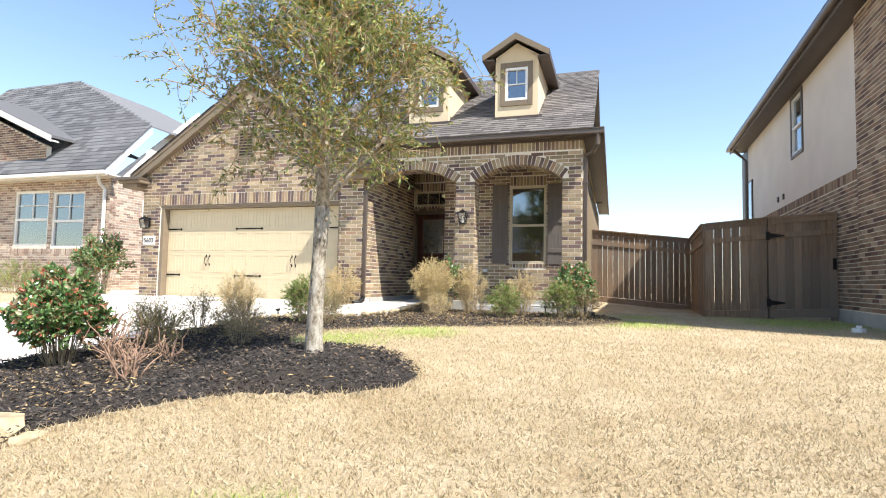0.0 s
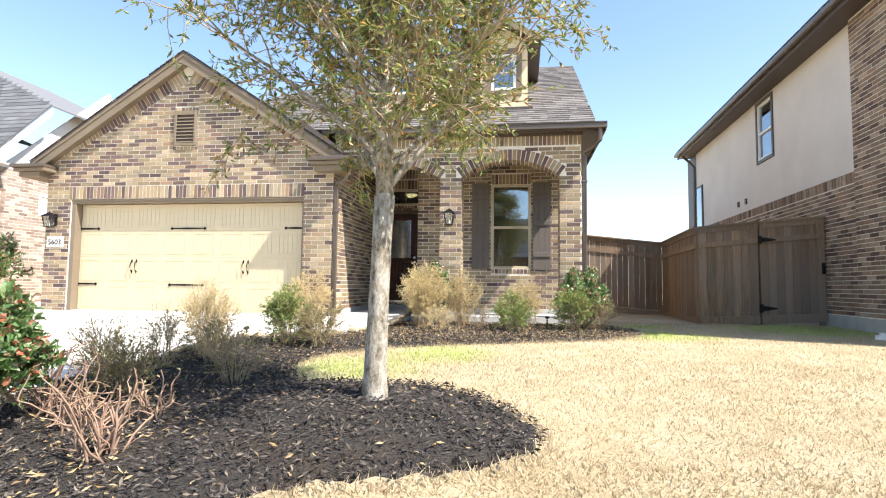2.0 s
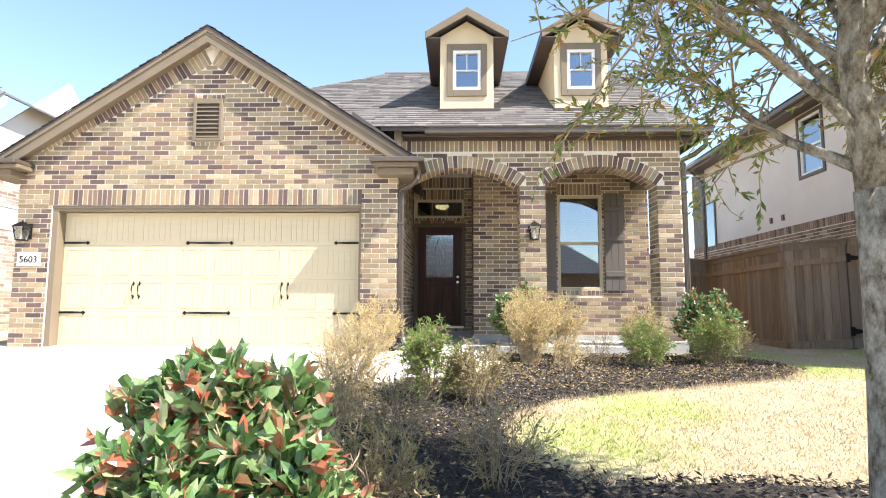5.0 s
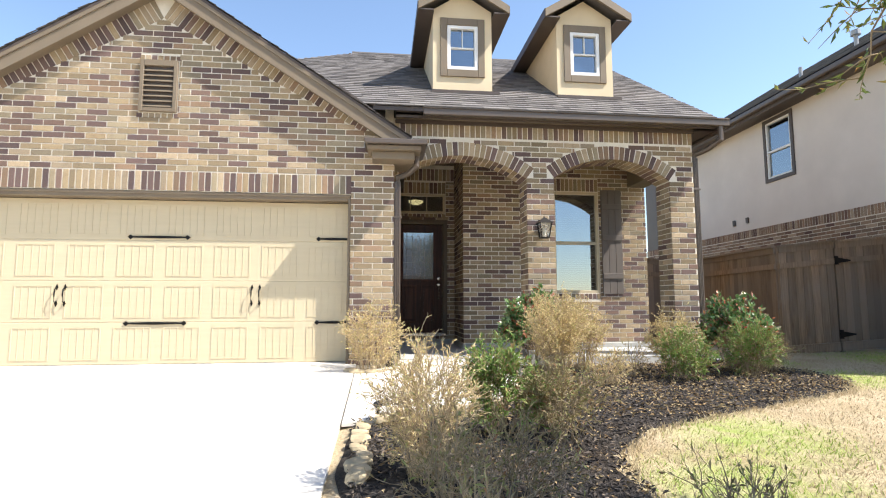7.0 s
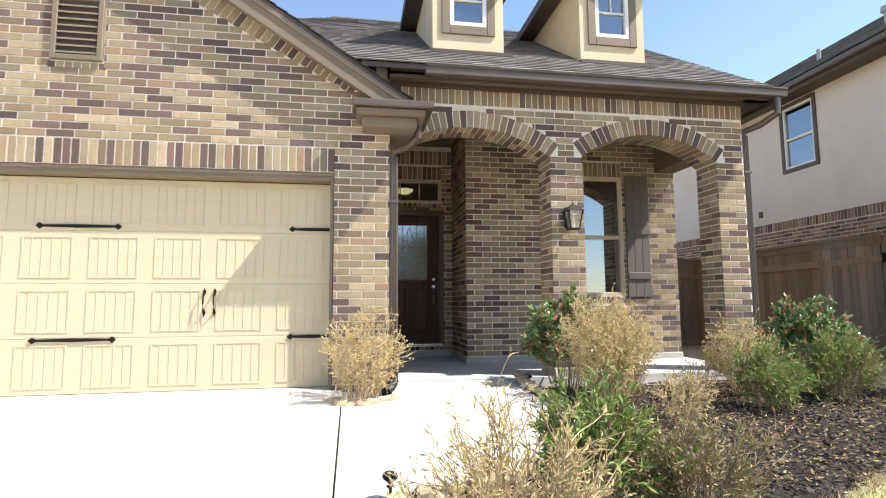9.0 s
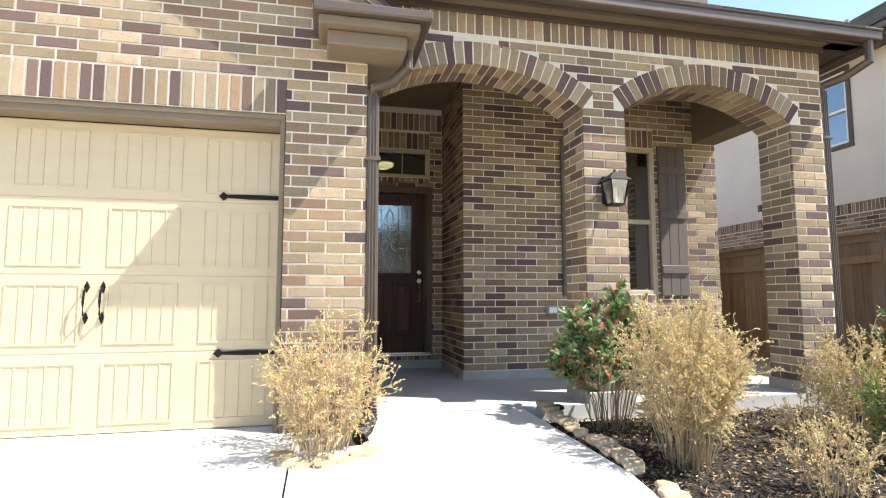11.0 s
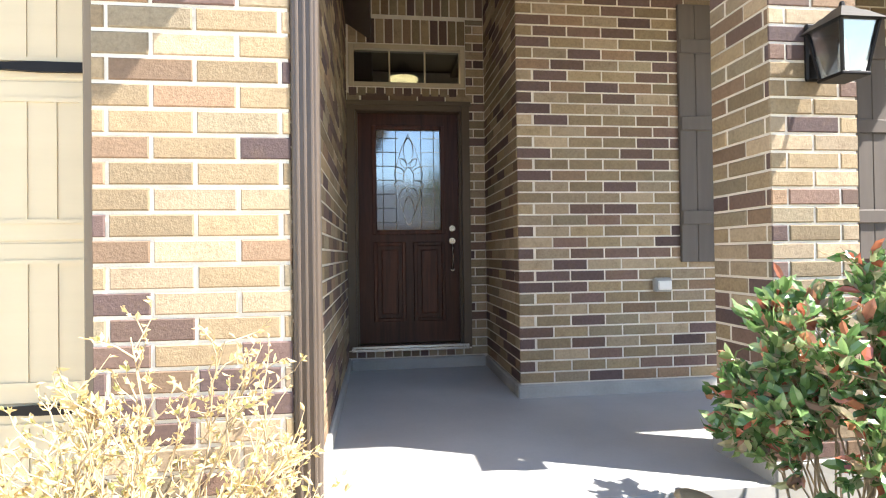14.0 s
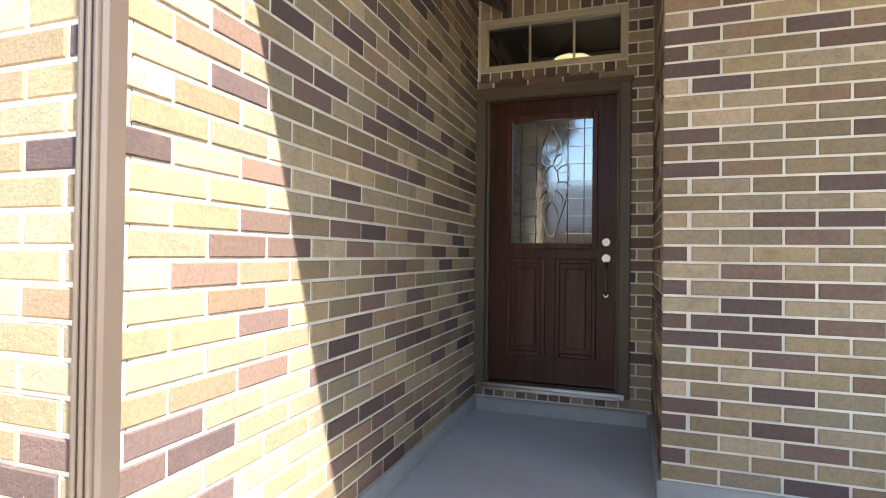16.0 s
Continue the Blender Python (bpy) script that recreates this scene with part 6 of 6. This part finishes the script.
def shrub(label, x, y, z, rx, h, stems, twigs, per_twig, leaf, size, bark, low=0.15, group="", spread=1.0, bend=0.2, reach=1.0):
    """Upright stems that fork into twigs, with leaves on the outer parts, in a domed outline."""
    e = empty("shrub", label, "shrub", x, y, z, group)
    tw, P, D = Twigs(3), [], []
    for _ in range(stems):
        a, q = rng.uniform(0, 2 * math.pi), math.sqrt(rng.uniform(0.0, 1.0))
        top = Vector((rx * q * math.cos(a) * spread, rx * q * math.sin(a) * spread, h * math.sqrt(max(0.05, 1 - 0.7 * q * q)) * rng.uniform(0.78, 1.0)))
        base = Vector((top.x * 0.3, top.y * 0.3, -0.03))
        pts = [base]
        for i in range(1, 6):
            t = i / 5
            pts.append(base.lerp(top, t) + Vector((0, 0, 0.12 * h * math.sin(math.pi * t))) + Vector(rng.normal(size=3)) * 0.02 * h)
        tw.add(pts, 0.0045 * (0.6 + h * 0.5), 0.002)
        for _ in range(twigs):
            t = rng.uniform(max(low, 0.25), 1.0)
            i = min(4, int(t * 5))
            p = pts[i].lerp(pts[i + 1], t * 5 - i)
            d = (p - Vector((0, 0, h * 0.3))).normalized() + Vector(rng.normal(size=3)) * 0.5
            ln = rng.uniform(0.10, 0.26) * (0.6 + 0.4 * h) * reach
            w = wander(p, d, ln, 3, bend, 0.12)
            tw.add(w, 0.0026, 0.001)
            for _ in range(per_twig):
                s = rng.uniform(0.25, 1.0) * 3
                j = min(2, int(s))
                c = w[j].lerp(w[j + 1], s - j)
                P.append(c)
                D.append((w[j + 1] - w[j]).normalized() + Vector(rng.normal(size=3)) * 0.7)
    tagged(tw.make("stem_mass", bark, e), kind="stuff")
    if P:
        leaf_mesh("foliage", P, D, size[0], size[1], leaf, e, oval=size[1] > 0.025)
    return e


def ground_at(x, y):
    return lawn_z(x, y) + 0.03


def photinia(label, x, y, rx, h, stems=34, twigs=12):
    return shrub(label, x, y, ground_at(x, y), rx, h, stems, twigs, 9, LEAF_PHOT, (0.068, 0.034), TWIG, 0.42, "photinia shrubs", 1.0, 0.2, 0.6)


def dry(label, x, y, rx, h, stems=60, twigs=14, per=9):
    return shrub(label, x, y, ground_at(x, y), rx, h, stems, twigs, per, LEAF_TAN, (0.022, 0.012), TWIG_PALE, 0.15, "dry tan shrubs", 1.0, 0.35, 0.62)


def sparse(label, x, y, rx, h, stems=34, twigs=10, per=5, leaf=None):
    return shrub(label, x, y, ground_at(x, y), rx, h, stems, twigs, per, leaf or LEAF_OLIVE, (0.05, 0.013) if leaf else (0.035, 0.011), TWIG, 0.2, "sparse shrubs in the bed", 1.0, 0.25)


photinia("glossy green photinia with red new leaves near the lawn", 0.90, -6.80, 0.33, 0.86, 64, 20)
photinia("glossy green photinia beside the porch pier", 2.50, -0.02, 0.40, 1.08, 34, 13)
photinia("clipped photinia at the end of the house bed", 5.08, -0.50, 0.40, 1.00, 34, 13)
photinia("tall photinia with bronze leaves beyond the driveway", -6.8, 0.0, 0.58, 1.75, 60, 15)
hedge = shrub("low clipped green hedge before the neighbouring house", -11.5, 1.2, -0.2, 2.4, 1.05, 120, 12, 6, LEAF_GREEN, (0.05, 0.02), TWIG, 0.2, "", 1.0)
dry("dry tan twiggy shrub in front of the garage pier", 0.32, -0.38, 0.42, 0.98, 52, 15, 7)
dry("large rounded dry tan shrub in the house bed", 2.50, -0.92, 0.46, 1.06, 90, 19, 8)
dry("dry tan shrub behind the large rounded one", 3.08, -0.28, 0.34, 0.98, 52, 15, 7)
dry("dry tan shrub before the porch end pier", 4.20, -0.58, 0.34, 0.84, 46, 15, 7)
dry("small dry tan shrub low in the house bed", 2.88, -1.55, 0.26, 0.40, 28, 9, 5)
shrub("half-bare olive-tan twiggy shrub beside the driveway", 0.69, -4.08, ground_at(0.69, -4.08), 0.27, 0.80, 50, 15, 5, LEAF_TAN, (0.030, 0.008), TWIG_PALE, 0.2, "dry tan shrubs", 1.0, 0.25, 0.9)
sparse("half-bare twiggy shrub beside the driveway", 0.72, -4.85, 0.20, 0.55, 24, 8, 3)
sparse("bare twiggy shrub at the driveway edge", 0.72, -5.60, 0.22, 0.52, 26, 8, 2)
sparse("narrow-leaved green shrub in the bed", 1.30, -3.32, 0.25, 0.64, 34, 12, 10, LEAF_GREEN)
sparse("reddish-brown and green shrub in the bed", 1.74, -3.42, 0.30, 0.54, 36, 11, 7)
sparse("half-bare brown shrub in the bed", 1.08, -4.52, 0.28, 0.42, 26, 9, 3)
sparse("low green shrub before the porch window", 3.94, -1.22, 0.28, 0.55, 32, 12, 9, LEAF_GREEN)
sparse("low green shrub at the end of the bed", 4.92, -1.0, 0.30, 0.62, 34, 12, 9, LEAF_GREEN)
sparse("low brown-tipped shrub at the end of the bed", 5.32, -0.78, 0.26, 0.56, 28, 10, 6)
sparse("small bare shrub in the house bed", 3.42, -0.92, 0.22, 0.40, 18, 7, 2)
sparse("bare twiggy shrub low in the bed", 1.74, -5.35, 0.28, 0.44, 26, 8, 2)
sparse("low olive-brown shrub in the bed", 1.15, -5.90, 0.28, 0.42, 32, 10, 6)


def bare(label, x, y, h, n):
    """A cut-back rose-like plant: stout knotty canes with few twigs."""
    e = empty("shrub", label, "shrub", x, y, ground_at(x, y), "cut-back bare shrubs")
    tw, P, D = Twigs(5), [], []
    for _ in range(n):
        d = Vector((rng.normal() * 0.45, rng.normal() * 0.45, 1))
        pts = wander((rng.normal() * 0.05, rng.normal() * 0.05, -0.03), d, h * rng.uniform(0.5, 1.1), 6, 0.22, 0.1)
        tw.add(pts, 0.009, 0.004)
        for _ in range(2):
            p = pts[rng.integers(1, 7)]
            w = wander(p, (rng.normal(), rng.normal(), 0.8), h * 0.3, 3, 0.3)
            tw.add(w, 0.005, 0.002)
            P.append(w[-1])
            D.append(rng.normal(size=3))
    tagged(tw.make("cane_mass", TWIG_RED, e), kind="stuff")
    leaf_mesh("dry_leaves", P, D, 0.04, 0.014, LITTER, e)


bare("cut-back shrub with reddish-brown knotty canes", 1.95, -7.02, 0.46, 18)
bare("cut-back shrub with reddish-brown knotty canes", 1.50, -6.62, 0.50, 18)
bare("cut-back shrub with pale knotty canes", 1.78, -6.45, 0.36, 9)
bare("cut-back shrub with reddish-brown knotty canes", 1.05, -6.40, 0.50, 16)


# ---------------------------------------------------------------- the tree
def tree(label, x, y, z, height, reach, limbs, lean=0.0):
    t = empty("tree", label, "tree", x, y, z)
    trunk, tw, P, D = Twigs(12), Twigs(4), [], []
    top = 1.32
    pts = [Vector((0, 0, -0.12)), Vector((0, 0, 0.0)), Vector((0.0, 0, 0.12)), Vector((0.01, 0.0, 0.5)), Vector((0.02, 0.01, 0.95)), Vector((0.03, 0.02, top))]
    radii = [0.10, 0.086, 0.076, 0.068, 0.065, 0.070]
    bm = bmesh.new()
    tube(bm, pts, radii, 14)
    leader = [Vector((0.03, 0.02, top)), Vector((0.0, 0.06, 1.9)), Vector((0.06, 0.02, 2.7)), Vector((0.02, 0.08, 3.5)), Vector((0.05, 0.05, height))]
    tube(bm, leader, [0.062, 0.046, 0.034, 0.02, 0.006], 10)
    for v in bm.verts:
        v.co += Vector(noise.noise_vector(v.co * 14)) * 0.006
    part("trunk", bm, BARK, t, smooth=True)
    for i in range(limbs):
        f = i / (limbs - 1)
        h = 1.36 + (height - 1.84) * f ** 1.1
        a = i * 2.39996 + rng.uniform(-0.3, 0.3)
        ln = reach * (1.05 - 0.62 * f) * rng.uniform(0.8, 1.1)
        up_ = 1.0 + 0.45 * f
        k = max(0, min(3, int((h - top) / ((height - top) / 4))))
        s = min(1, max(0, (h - top) / ((height - top) / 4) - k))
        base = leader[k].lerp(leader[k + 1], s) if h > top else Vector((0.03, 0.02, h))
        limb = wander(base, (math.cos(a), math.sin(a), up_), ln, 8, 0.08, 0.0)
        one = Twigs(7)
        one.add(limb, 0.024 * (1.15 - 0.6 * f), 0.004)
        one.make("limb", BARK, t)
        for _ in range(14):
            j = rng.integers(2, 9)
            p = limb[j]
            d0 = (limb[j] - limb[j - 1]).normalized()
            br = wander(p, d0 + Vector(rng.normal(size=3)) * 0.55, ln * rng.uniform(0.25, 0.5), 5, 0.18, -0.01)
            tw.add(br, 0.008, 0.002)
            for _ in range(9):
                q = br[rng.integers(1, 6)]
                sp = wander(q, Vector(rng.normal(size=3)) + (q - Vector((0, 0, 2))).normalized() * 0.8, rng.uniform(0.15, 0.38), 3, 0.2, -0.04)
                tw.add(sp, 0.0035, 0.0012)
                for _ in range(10):
                    u = rng.uniform(0.1, 1.0) * 3
                    w = min(2, int(u))
                    P.append(sp[w].lerp(sp[w + 1], u - w))
                    D.append((sp[w + 1] - sp[w]).normalized() + Vector(rng.normal(size=3)) * 0.6)
    tagged(tw.make("twig_mass", TWIG, t), kind="stuff")
    leaf_mesh("crown", P, D, 0.055, 0.017, LEAF_OAK, t, 0.2)
    return t


rng = np.random.default_rng(21)
tree("young oak with mottled pale trunk and thinning leaves", 3.18, -6.16, lawn_z(3.18, -6.16) + 0.03, 4.5, 1.52, 32)


# ---------------------------------------------------------------- grass, chips and fallen leaves
HOUSE_X = 5.5


def blades(name, boxes_, height, mat, want, label):
    V = []
    for x0, x1, y0, y1, dens in boxes_:
        n = int((x1 - x0) * (y1 - y0) * dens)
        X, Y = rng.uniform(x0, x1, n), rng.uniform(y0, y1, n)
        for x, y in zip(X, Y):
            if inside(x, y, BED) or (x < HOUSE_X and y > 0.2) or x < 0.3 or x > 10.0 or (y > 1.8 and x > 7.6):
                continue
            g = green_at(x, y)
            if (rng.random() < g * 0.8) != want:
                continue
            a = rng.uniform(0, 2 * math.pi)
            hh = height * rng.uniform(0.5, 1.2)
            w = 0.004 + 0.003 * rng.random()
            z = lawn_z(x, y)
            lx, ly = rng.normal(0, 0.7, 2) * hh
            V += [(x - w * math.cos(a), y - w * math.sin(a), z - 0.004), (x + w * math.cos(a), y + w * math.sin(a), z - 0.004), (x + lx, y + ly, z + hh)]
    F = [(i, i + 1, i + 2) for i in range(0, len(V), 3)]
    ob = mesh_ob(name, V, F, mat)
    return tagged(ob, label, "grass", kind="stuff")


AREAS = [(2.4, 9.0, -10.6, -6.6, 2600), (1.8, 9.6, -6.6, -3.5, 1300), (1.8, 10.0, -3.5, 1.8, 700)]
blades("grass", AREAS, 0.027, BLADE, False, "short straw-coloured dormant grass blades")
blades("grass", AREAS, 0.040, BLADE_GREEN, True, "short green grass blades in patches")
# ragged grass along the bed's edge
V = []
for (x0, y0), (x1, y1) in zip(BED[2:27], BED[3:28]):
    k = int(math.hypot(x1 - x0, y1 - y0) * 230)
    for _ in range(k):
        t = rng.random()
        x, y = x0 + (x1 - x0) * t + rng.normal(0, 0.035), y0 + (y1 - y0) * t + rng.normal(0, 0.035)
        z, hh = lawn_z(x, y), rng.uniform(0.025, 0.06)
        a = rng.uniform(0, 6.28)
        lx, ly = rng.normal(0, 0.6, 2) * hh
        V += [(x - 0.005 * math.cos(a), y - 0.005 * math.sin(a), z - 0.004), (x + 0.005 * math.cos(a), y + 0.005 * math.sin(a), z - 0.004), (x + lx, y + ly, z + hh)]
tagged(mesh_ob("grass_fringe", V, [(i, i + 1, i + 2) for i in range(0, len(V), 3)], BLADE), "ragged straw grass along the bed edge", "grass", kind="stuff")


def scatter(name, count, length, width, mat, label, category, tilt, dense=None):
    P, D = [], []
    while len(P) < count:
        x, y = rng.uniform(0.25, 5.9), rng.uniform(-9.1, 0.3)
        if not inside(x, y, BED):
            continue
        if dense and rng.random() > dense(x, y):
            continue
        P.append((x, y, lawn_z(x, y) + 0.036 + rng.uniform(0, 0.02)))
        D.append((rng.normal(), rng.normal(), rng.normal() * tilt))
    ob = leaf_mesh(name, P, D, length, width, mat, None, 0.2, label)
    return tagged(ob, label, category, kind="stuff")


scatter("mulch_chips", 26000, 0.045, 0.014, CHIP, "dark shredded mulch chips", "mulch", 0.35, lambda x, y: 1.0 if y < -2.5 else 0.7)
scatter("fallen_leaves", 8500, 0.045, 0.015, LITTER, "dry fallen leaves and twigs on the mulch", "leaves", 0.3, lambda x, y: 1.0 if y > -2.9 else 0.35 if x < 2.3 else 0.05)
